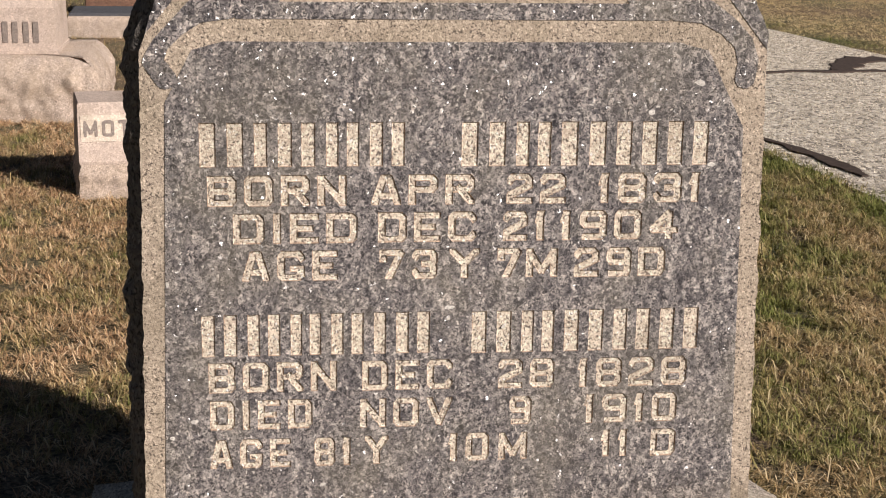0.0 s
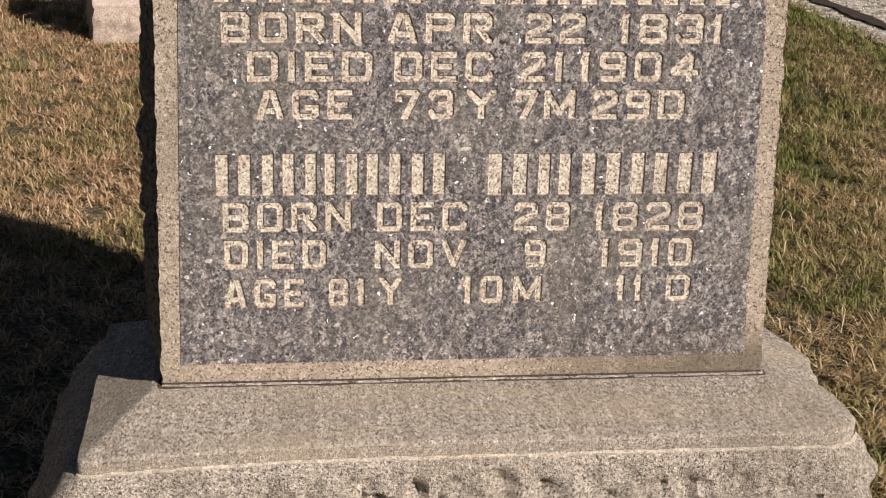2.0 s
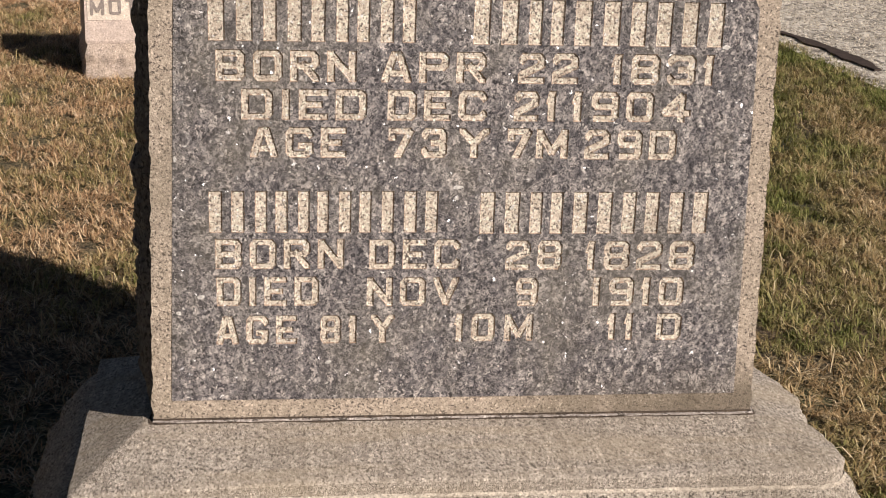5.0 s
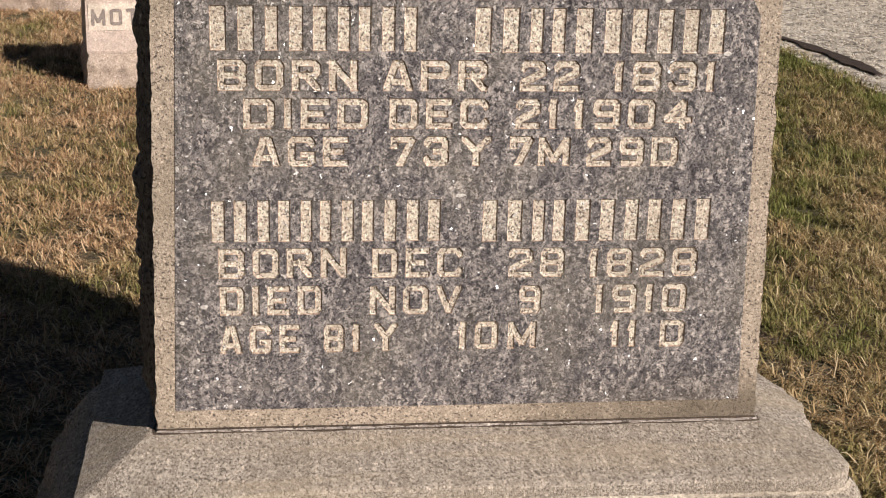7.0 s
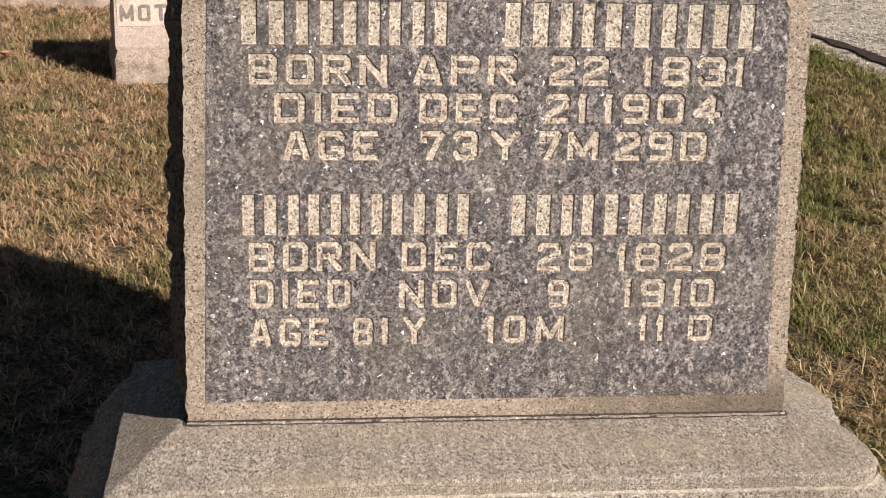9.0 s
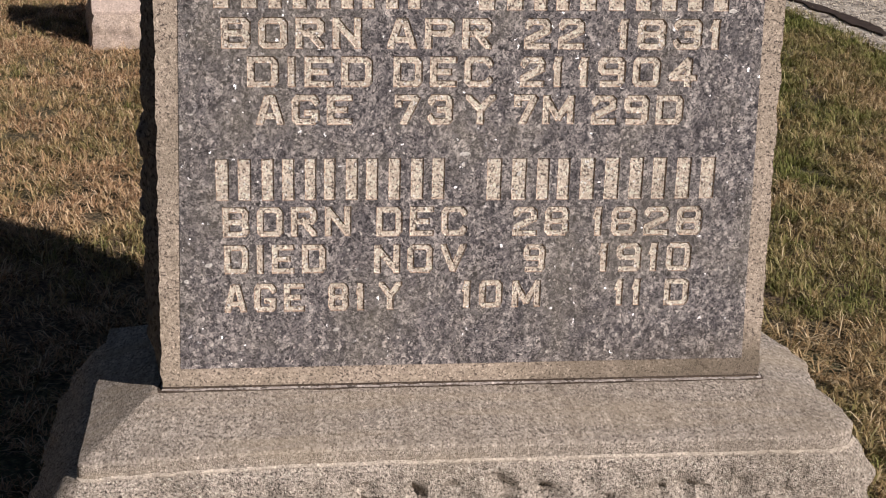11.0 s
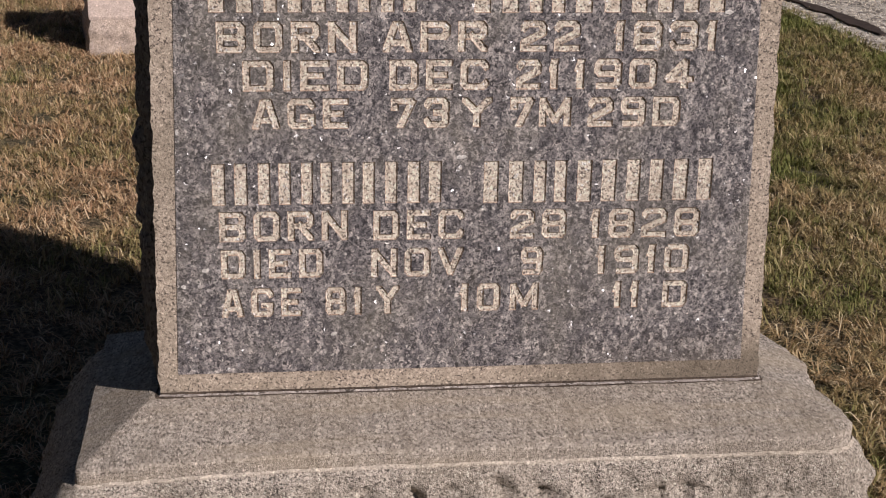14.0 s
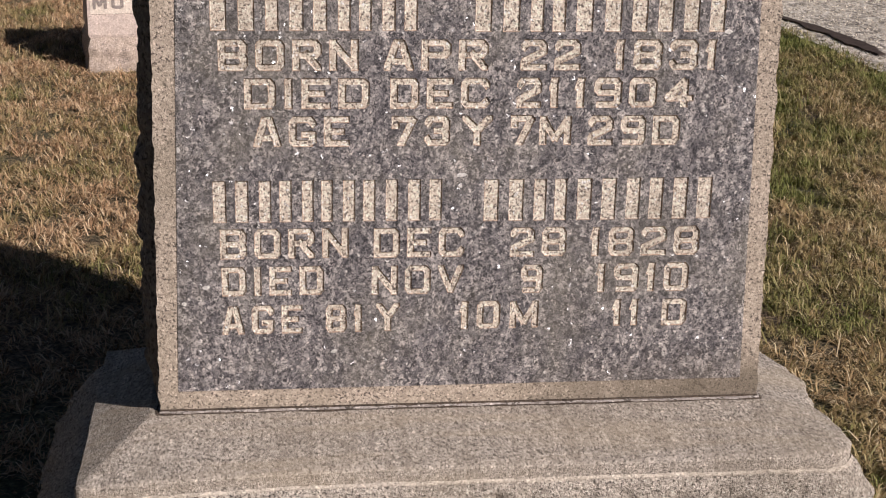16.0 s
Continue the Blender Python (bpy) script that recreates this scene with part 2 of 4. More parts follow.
ROCK_GREY = granite_cut("granite_rock_faced", (0.62, 0.54, 0.455), (0.30, 0.255, 0.21), (0.06, 0.05, 0.042), 480.0, 0.16, (0.27, 0.225, 0.165), 0.5, 0.0045)
CHIPPED = granite_cut("granite_chipped_edge", (0.60, 0.52, 0.43), (0.42, 0.36, 0.295), (0.2, 0.17, 0.14), 420.0, 0.08, (0.45, 0.38, 0.28), 0.4, 0.002)
ROCK_PALE = granite_cut("granite_pale_rock", (0.56, 0.455, 0.38), (0.38, 0.305, 0.255), (0.19, 0.155, 0.135), 300.0, 0.10, (0.45, 0.34, 0.23), 0.45, 0.0035)
PALE = granite_cut("granite_pale_smooth", (0.56, 0.455, 0.39), (0.47, 0.38, 0.33), (0.30, 0.24, 0.21), 300.0, 0.07, (0.46, 0.36, 0.27), 0.35, 0.001)
WHITE = granite_cut("granite_bleached", (0.66, 0.565, 0.475), (0.56, 0.475, 0.39), (0.42, 0.35, 0.30), 300.0, 0.04, (0.50, 0.40, 0.30), 0.3, 0.001)
GREY_CUT = granite_cut("granite_cut_letter_grey", (0.27, 0.225, 0.20), (0.22, 0.18, 0.16), (0.15, 0.13, 0.12), 300.0, 0.1, (0.24, 0.20, 0.16), 0.3, 0.001)
RED = granite_cut("granite_red_brown", (0.23, 0.125, 0.085), (0.16, 0.085, 0.06), (0.07, 0.04, 0.03), 260.0, 0.15, (0.17, 0.11, 0.08), 0.4, 0.003)
SLATE = granite_cut("granite_dark_top", (0.10, 0.10, 0.11), (0.07, 0.07, 0.08), (0.04, 0.04, 0.045), 300.0, 0.1, (0.09, 0.085, 0.08), 0.3, 0.001)
CRYSTAL = granite_cut("feldspar", (0.72, 0.67, 0.62), (0.52, 0.49, 0.46), (0.3, 0.28, 0.27), 500.0, 0.05, (0.5, 0.46, 0.42), 0.3, 0.0005)
DIRT = granite_cut("joint_dirt", (0.10, 0.075, 0.055), (0.06, 0.045, 0.035), (0.03, 0.024, 0.02), 300.0, 0.1, (0.08, 0.06, 0.045), 0.4, 0.002)
MORTAR = granite_cut("mortar_grey", (0.52, 0.46, 0.42), (0.30, 0.26, 0.23), (0.08, 0.07, 0.06), 260.0, 0.12, (0.20, 0.165, 0.13), 0.5, 0.002)
EARTH, TARMAC, DARK_BROWN, CHIP = earth(), tarmac(), tar(), chip_stone()
BLADES = blades("grass_blades", [(0.0, (0.20, 0.112, 0.06)), (0.35, (0.45, 0.275, 0.15)), (0.75, (0.62, 0.415, 0.235)), (1.0, (0.80, 0.62, 0.42))])
MIXED = blades("grass_mixed", [(0.0, (0.17, 0.108, 0.05)), (0.35, (0.33, 0.22, 0.105)), (0.75, (0.47, 0.335, 0.175)), (1.0, (0.72, 0.58, 0.38))])
BLEACHED = blades("grass_bleached", [(0.0, (0.50, 0.36, 0.17)), (0.5, (0.68, 0.51, 0.26)), (1.0, (0.80, 0.65, 0.38))])


# ---- building helpers ----
def solid(name, verts, faces, mat, parent=None, label="", smooth=False):
    me = bpy.data.meshes.new(name)
    me.from_pydata(verts, [], faces)
    me.materials.append(mat)
    if smooth:
        me.polygons.foreach_set("use_smooth", [True] * len(me.polygons))
        me.set_sharp_from_angle(angle=radians(42))
    me.update()
    ob = new(name, me)
    if parent:
        ob.parent = parent
        if parent.type == "EMPTY":
            ob.matrix_parent_inverse = Matrix.Translation(-parent.location)
    return tagged(ob, label)


def thing(name, label, category, at):
    """An empty at the foot of a thing, to carry its parts."""
    ob = tagged(new(name), label, category)
    ob.location = at
    return ob


def loft(rings, cap_top=False, cap_bottom=False):
    """Verts and faces of a skin over closed rings of equal count, from the lowest up; rings run anticlockwise seen from above."""
    n = len(rings[0])
    verts = [tuple(v) for r in rings for v in r]
    faces = [(k * n + i, k * n + (i + 1) % n, (k + 1) * n + (i + 1) % n, (k + 1) * n + i) for k in range(len(rings) - 1) for i in range(n)]
    if cap_top:
        faces.append(tuple((len(rings) - 1) * n + i for i in range(n)))
    if cap_bottom:
        faces.append(tuple(reversed(range(n))))
    return verts, faces


def rim(x0, x1, y0, y1, step, corner=0.0):
    """Points round a rectangle, anticlockwise from the front-left corner, with their outward ways."""
    out = []
    for ax, ay, bx, by, nx, ny in ((x0, y0, x1, y0, 0, -1), (x1, y0, x1, y1, 1, 0), (x1, y1, x0, y1, 0, 1), (x0, y1, x0, y0, -1, 0)):
        k = max(2, round(math.hypot(bx - ax, by - ay) / step))
        for i in range(k):
            s = i / k
            wx, wy = nx, ny
            if i == 0:
                px, py = {(0, -1): (-1, 0), (1, 0): (0, -1), (0, 1): (1, 0), (-1, 0): (0, 1)}[(nx, ny)]
                wx, wy = 0.7 * (nx + px) - corner * (nx + px), 0.7 * (ny + py) - corner * (ny + py)
            out.append((ax + (bx - ax) * s, ay + (by - ay) * s, wx, wy))
    return out


def rough(x, y, z, size, seed):
    """Chipped rock relief between about 0 and 1."""
    p = Vector((x, y, z)) / size + Vector((seed * 7.3, seed * 3.1, seed * 1.7))
    d = noise.voronoi(p)[0]
    return 0.55 * min(1.0, d[1] - d[0] + 0.2) + 0.45 * (0.5 + 0.5 * noise.fractal(p * 2.3, 1.0, 2.1, 4))


def rock_block(name, x0, x1, y0, y1, z0, z1, bulge, mat, parent, step=0.012, size=0.05, seed=1, cap=True, top_in=0.0):
    """A squared block with pitched sides that swell outwards by about bulge."""
    rings = []
    around = rim(x0, x1, y0, y1, step)
    k = max(4, round((z1 - z0) / step))
    for j in range(k + 1):
        s = j / k
        z = z0 + (z1 - z0) * s
        swell = bulge * min(1.0, 4.0 * (1 - s)) ** 0.7
        inset = top_in * (max(0.0, s - 0.55) / 0.45) ** 2
        ring = []
        for x, y, nx, ny in around:
            x, y = x - math.copysign(inset, nx) * (abs(nx) > 0.1), y - math.copysign(inset, ny) * (abs(ny) > 0.1)
            a = swell * (0.25 + 1.0 * rough(x, y, z, size, seed))
            ring.append((x + nx * a, y + ny * a, z + (0.0 if j in (0, k) else 0.25 * step * noise.noise(Vector((x, y, z)) / 0.02))))
        rings.append(ring)
    if cap:
        mx, my = 0.5 * (x0 + x1), 0.5 * (y0 + y1)
        for f in (0.6, 0.05):
            rings.append([(mx + (x - mx) * f, my + (y - my) * f, z + 0.004 * (1 - f)) for x, y, z in rings[k]])
    return solid(name, *loft(rings, cap, False), mat, parent, "", True)


def shrunk(points, k):
    """The points of rim() drawn inwards by k."""
    return [(x - math.copysign(k, nx) * (abs(nx) > 0.1), y - math.copysign(k, ny) * (abs(ny) > 0.1)) for x, y, nx, ny in points]


# ---- ground, lane ----
def lane_near(y):
    return 1.80 - 0.13 * (y - 2.92) - 0.004 * (y - 2.92) ** 2


def lane_far(y):
    return 3.27 - 0.20 * (y - 6.48) - 0.004 * (y - 6.48) ** 2


def ground_sheet():
    edge = [-1500, -300, -60, -20, -10] + [round(-6 + 0.25 * i, 3) for i in range(65)] + [14, 24, 60, 300, 1500]
    n = len(edge)
    verts = [(x, y + 2, 0.012 * noise.noise(Vector((x * 1.1, y * 1.1, 0))) - 0.012 if abs(x) < 12 and abs(y) < 12 else -0.012) for y in edge for x in edge]
    faces = [(j * n + i, j * n + i + 1, (j + 1) * n + i + 1, (j + 1) * n + i) for j in range(n - 1) for i in range(n - 1)]
    return tagged(solid("ground", verts, faces, EARTH, smooth=True), "dry tan and green mown cemetery lawn", "ground", kind="structure")


def lane():
    ys = [-9 + 0.15 * i for i in range(160)]
    verts, faces = [], []
    for y in ys:
        a = lane_near(y) + 0.025 * noise.noise(Vector((0, y * 6, 3)))
        b = lane_far(y) + 0.03 * noise.noise(Vector((5, y * 5, 1)))
        for s in range(9):
            x = a + (b - a) * s / 8
            verts.append((x, y, -0.006 + 0.022 * (1 - (s / 4 - 1) ** 2)))
    for j in range(len(ys) - 1):
        for s in range(8):
            k = j * 9 + s
            faces.append((k, k + 1, k + 10, k + 9))
    return tagged(solid("road", verts, faces, TARMAC, smooth=True), "pale grey chip-sealed cemetery lane with dark brown lines", "road", kind="structure")


def dark_line(points, widths, seed):
    """An irregular dark brown ribbon along the points, a few millimetres thick."""
    pts = [Vector(p) for p in points]
    top, n = [], 0
    for a, b, wa, wb in zip(pts, pts[1:], widths, widths[1:]):
        k = max(3, round((b - a).length / 0.02))
        side = Vector((-(b - a).y, (b - a).x)).normalized()
        for i in range(k):
            s = i / k
            c, w = a.lerp(b, s), wa + (wb - wa) * s
            c = c + side * 0.02 * noise.noise(Vector((n * 0.11, seed, 0)))
            l = w * (0.55 + 0.35 * noise.noise(Vector((n * 0.23, seed, 4))))
            r = w * (0.55 + 0.35 * noise.noise(Vector((n * 0.21, seed, 9))))
            top.append((c + side * l, c - side * r))
            n += 1
    def z_at(p):
        s = (p.x - lane_near(p.y)) / (lane_far(p.y) - lane_near(p.y))
        return -0.006 + 0.022 * (1 - (2 * s - 1) ** 2)
    verts = []
    for l, r in top:
        verts += [(l.x, l.y, z_at(l) - 0.004), (l.x, l.y, z_at(l) + 0.0075), (r.x, r.y, z_at(r) + 0.0075), (r.x, r.y, z_at(r) - 0.004)]
    faces = [(0, 1, 2, 3), tuple(len(verts) - 4 + i for i in (3, 2, 1, 0))]
    for j in range(len(top) - 1):
        for q in range(3):
            faces.append((4 * j + q, 4 * j + 4 + q, 4 * j + 5 + q, 4 * j + 1 + q))
    return tagged(solid("dark_line", verts, faces, DARK_BROWN), "dark brown irregular line across the lane", "tar", "tar lines on the lane")


def lane_chips(count):
    """Loose and half-sunk stone chips over the lane's crown and edges."""
    rng = np.random.default_rng(21)
    y = rng.uniform(2.4, 7.6, count)
    a = 1.80 - 0.13 * (y - 2.92) - 0.004 * (y - 2.92) ** 2
    b = 3.27 - 0.20 * (y - 6.48) - 0.004 * (y - 6.48) ** 2
    f = rng.uniform(0.005, 0.995, count)
    x = a + (b - a) * f
    z = -0.006 + 0.022 * (1 - (2 * f - 1) ** 2)
    r = rng.uniform(0.0022, 0.0052, count)
    turn = rng.uniform(0, 6.283, count)
    P = np.empty((count, 4, 3))
    for k in range(3):
        w = turn + k * 2.094 + rng.normal(0, 0.3, count)
        P[:, k] = np.stack([x + r * np.cos(w), y + r * np.sin(w), z - 0.001], 1)
    P[:, 3] = np.stack([x + rng.normal(0, 0.3, count) * r, y + rng.normal(0, 0.3, count) * r, z + r * rng.uniform(0.5, 1.1, count)], 1)
    i = np.arange(count)[:, None] * 4
    faces = np.stack([i + (0, 1, 3), i + (1, 2, 3), i + (2, 0, 3)], 1).reshape(-1, 3)
    ob = solid("lane_chips", P.reshape(-1, 3).tolist(), faces.tolist(), CHIP)
    return tagged(ob, "pale grey and tan stone chips bedded in the lane", "gravel", kind="stuff")


ground_sheet()
lane()
lane_chips(70000)
dark_line([(1.80, 4.30), (1.735, 4.06), (1.765, 3.88), (1.80, 3.76), (1.83, 3.64), (1.855, 3.48), (1.875, 3.27)], [0.012, 0.028, 0.02, 0.055, 0.04, 0.06, 0.022], 1)
dark_line([(2.20, 5.62), (2.45, 5.70), (2.72, 5.71), (2.92, 5.76), (3.12, 5.68)], [0.035, 0.04, 0.06, 0.045, 0.03], 2)
dark_line([(2.72, 5.74), (2.85, 5.99), (3.02, 6.32)], [0.08, 0.15, 0.06], 3)
dark_line([(2.88, 6.05), (3.00, 6.16), (3.20, 6.32)], [0.10, 0.12, 0.14], 4)


# ---- the inscribed headstone ----
FOOT, CELL, COLS = 0.26, 0.001, 741                       # height of the die's foot; grain of the carved face


def half_left(z):
    return 0.380 - 0.016 * (z - FOOT) - 0.32 * np.maximum(0, z - 0.868)


def half_right(z):
    return 0.380 - 0.029 * (z - FOOT) - 0.42 * np.maximum(0, z - 0.893)


def box_sd(x, z, x0, x1, z0, z1):
    dx, dz = np.maximum(x0 - x, x - x1), np.maximum(z0 - z, z - z1)
    return np.minimum(np.maximum(dx, dz), 0) + np.hypot(np.maximum(dx, 0), np.maximum(dz, 0))


def stroke_sd(x, z, a, b, half, ea, eb):
    """Distance to a straight cut of the chisel from a to b, lengthened by ea and eb."""
    d = np.array(b) - np.array(a)
    length = math.hypot(*d)
    d = d / length
    u = (x - a[0]) * d[0] + (z - a[1]) * d[1]
    v = (x - a[0]) * -d[1] + (z - a[1]) * d[0]
    return box_sd(u, v, -ea, length + eb, -half, half)


def round_sd(x, z, a, b, ra, rb):
    d = np.array(b) - np.array(a)
    s = np.clip(((x - a[0]) * d[0] + (z - a[1]) * d[1]) / (d @ d), 0, 1)
    return np.hypot(x - a[0] - s * d[0], z - a[1] - s * d[1]) - (ra + (rb - ra) * s)


# block capitals: strokes on a grid of 8 x 8, as pairs of digits
GLYPHS = {
    "A": "00 38 58 80;22 62", "B": "00 08 78 87 85 74 04;74 83 81 70 00", "C": "87 78 18 07 01 10 70 81", "D": "00 08 78 87 81 70 00",
    "E": "80 00 08 88;04 64", "G": "87 78 18 07 01 10 70 81 83 53", "I": "40 48", "M": "00 08;80 88;08 41 88", "N": "00 08;80 88;08 80",
    "O": "10 01 07 18 78 87 81 70 10", "P": "00 08 78 87 85 74 04", "R": "00 08 78 87 85 74 04;44 80", "V": "08 40 88", "Y": "08 44 88;44 40", "T": "40 48;08 88",
    "0": "10 01 07 18 78 87 81 70 10", "1": "40 48;16 48", "2": "07 18 78 87 85 02 00 80", "3": "07 18 78 87 85 74 44;74 83 81 70 10 01",
    "4": "60 68 02 82", "7": "06 08 88 30", "8": "14 05 07 18 78 87 85 74 14 03 01 10 70 81 83 74", "9": "84 14 05 07 18 78 87 81 70 20 10"}
WIDE = {"I": 0.30, "1": 0.40, "M": 1.08, "L": 0.75, "E": 0.86, "4": 1.0}


def glyph_sd(x, z, key, x0, x1, z0, h, weight=0.12):
    """Distance to one sunk capital that fills x0 to x1 and z0 to z0 + h."""
    t = weight * h
    box = box_sd(x, z, x0, x1, z0, z0 + h)
    if key == "#":
        return box
    out = np.full(x.shape, 9.0)
    for line in GLYPHS[key].split(";"):
        p = [(x0 + t + (x1 - x0 - 2 * t) * int(c[0]) / 8, z0 + 0.85 * t + (h - 1.7 * t) * int(c[1]) / 8) for c in line.split()]
        shut = p[0] == p[-1]

        def reach(i, j, beyond):
            """How far the cut from i runs past j: square at right angles, short at slants, full at free ends."""
            along = p[i][0] == p[j][0] or p[i][1] == p[j][1]
            if beyond is None:
                return t * 0.95 if along else t * 1.2
            across = p[j][0] == p[beyond][0] or p[j][1] == p[beyond][1]
            return 0.85 * t if along and across else 0.4 * t
        last = len(p) - 1
        for i in range(last):
            ea = reach(i + 1, i, i - 1 if i else (last - 1 if shut else None))
            eb = reach(i, i + 1, i + 2 if i < last - 1 else (1 if shut else None))
            flat = p[i][1] == p[i + 1][1]
            out = np.minimum(out, stroke_sd(x, z, p[i], p[i + 1], t * (0.85 if flat else 1.0), ea, eb))
    return np.maximum(out, box)


def set_line(words):
    """Lays words (text or widths of plain bars, left, right, foot, height) out as single characters."""
    out = []
    for text, x0, x1, z0, h in words:
        widths = [WIDE.get(c, 0.92) * h for c in text] if isinstance(text, str) else [w * h for w in text]
        keys = list(text) if isinstance(text, str) else ["#"] * len(text)
        gap = 0.26 * h if len(widths) > 1 else 0
        k = (x1 - x0 - gap * (len(widths) - 1)) / sum(widths)
        x = x0
        for c, w in zip(keys, widths):
            if c == "#" and w > 0.5 * h:          # a pair of plain upright bars
                out.append((c, x, x + 0.36 * w * k, z0, h))
                out.append((c, x + 0.64 * w * k, x + w * k, z0, h))
            else:
                out.append((c, x, x + w * k, z0, h))
            x += w * k + gap
    return out


CARVED = set_line([
    ((1.05, 0.3, 0.9, 0.8, 0.85), -0.305, -0.068, 0.735, 0.051), ((0.95, 0.75, 0.98, 0.9, 0.9), 0.0, 0.297, 0.734, 0.052),
    ("BORN", -0.297, -0.136, 0.688, 0.036), ("APR", -0.106, 0.016, 0.688, 0.036), ("22", 0.055, 0.126, 0.688, 0.036), ("1831", 0.166, 0.292, 0.688, 0.036),
    ("DIED", -0.268, -0.123, 0.6425, 0.036), ("DEC", -0.098, 0.019, 0.6425, 0.036), ("21", 0.052, 0.103, 0.6425, 0.036), ("1904", 0.121, 0.266, 0.6425, 0.036),
    ("AGE", -0.258, -0.146, 0.597, 0.036), ("73", -0.096, -0.027, 0.597, 0.036), ("Y", -0.012, 0.024, 0.597, 0.036), ("7", 0.046, 0.075, 0.597, 0.036),
    ("M", 0.081, 0.119, 0.597, 0.035), ("29", 0.140, 0.210, 0.596, 0.036), ("D", 0.219, 0.252, 0.596, 0.036),
    ((0.9, 0.83, 0.78, 0.83, 0.3, 0.88), -0.307, -0.035, 0.504, 0.051), ((0.9, 0.75, 0.9, 0.85, 0.9), 0.017, 0.298, 0.502, 0.052),
    ("BORN", -0.300, -0.147, 0.458, 0.037), ("DEC", -0.116, -0.006, 0.457, 0.037), ("28", 0.051, 0.120, 0.4555, 0.037), ("1828", 0.150, 0.287, 0.4545, 0.037),
    ("DIED", -0.299, -0.177, 0.4105, 0.0365), ("NOV", -0.118, -0.006, 0.409, 0.0365), ("9", 0.066, 0.093, 0.408, 0.036), ("1910", 0.160, 0.277, 0.407, 0.037),
    ("AGE", -0.300, -0.203, 0.3605, 0.0365), ("81", -0.174, -0.129, 0.3605, 0.036), ("Y", -0.112, -0.084, 0.361, 0.036), ("10", -0.009, 0.041, 0.3615, 0.036),
    ("M", 0.054, 0.089, 0.3615, 0.035), ("11", 0.183, 0.218, 0.3615, 0.035), ("D", 0.247, 0.278, 0.3605, 0.035)])


def polished_regions(x, z):
    """Signed distances (inside below 0) of the polished fields: main panel, left and right corner, upper band."""
    left, right = 0.3558 - 0.024 * (z - 0.286), 0.3555 - 0.033 * (z - 0.286)
    panel = np.maximum(np.maximum(-left - x, x - right), np.maximum(0.286 - z, z - 0.880))
    mid = -0.010
    bands = []
    for s in (-1, 1):
        at = 0.012 if s > 0 else 0.0            # the right-hand leaf sits farther out
        u = (x - mid) * s                       # distance outwards from the middle
        # the panel's corner: a sloping flank, then a short curve
        side = (u - 0.334) * 0.8872 + (z - 0.808) * 0.4614
        panel = np.maximum(panel, side)
        panel = np.maximum(panel, (u - 0.262) * 0.26 + (z - 0.881) * 0.966)
        # the right-hand leaf ends in a broader lobe
        hook = [(0.3475, 0.838, 0.0125), (0.350, 0.858, 0.0125), (0.343, 0.880, 0.0115), (0.322, 0.900, 0.012), (0.2956, 0.916, 0.014), (0.262, 0.924, 0.019), (0.24, 0.95, 0.045)] if s > 0 else [(0.3316, 0.838, 0.0125), (0.345, 0.857, 0.0118), (0.3364, 0.8765, 0.0095), (0.319, 0.894, 0.0100), (0.2956, 0.914, 0.0138), (0.262, 0.924, 0.019), (0.24, 0.95, 0.045)]
        ribbon = np.full(x.shape, 9.0)
        for a, b in zip(hook, hook[1:]):
            ribbon = np.minimum(ribbon, round_sd(u, z, a[:2], b[:2], a[2], b[2]))
        outer = -((u - 0.357 - 0.5 * at) * 0.77 + (z - 0.883) * 0.64)      # the corner beyond the slanting fillet
        bands.append(np.minimum(ribbon, outer))
    top = box_sd(x, z, -0.262, 0.242, 0.9055, 0.925)
    return [panel, bands[0], bands[1], top]


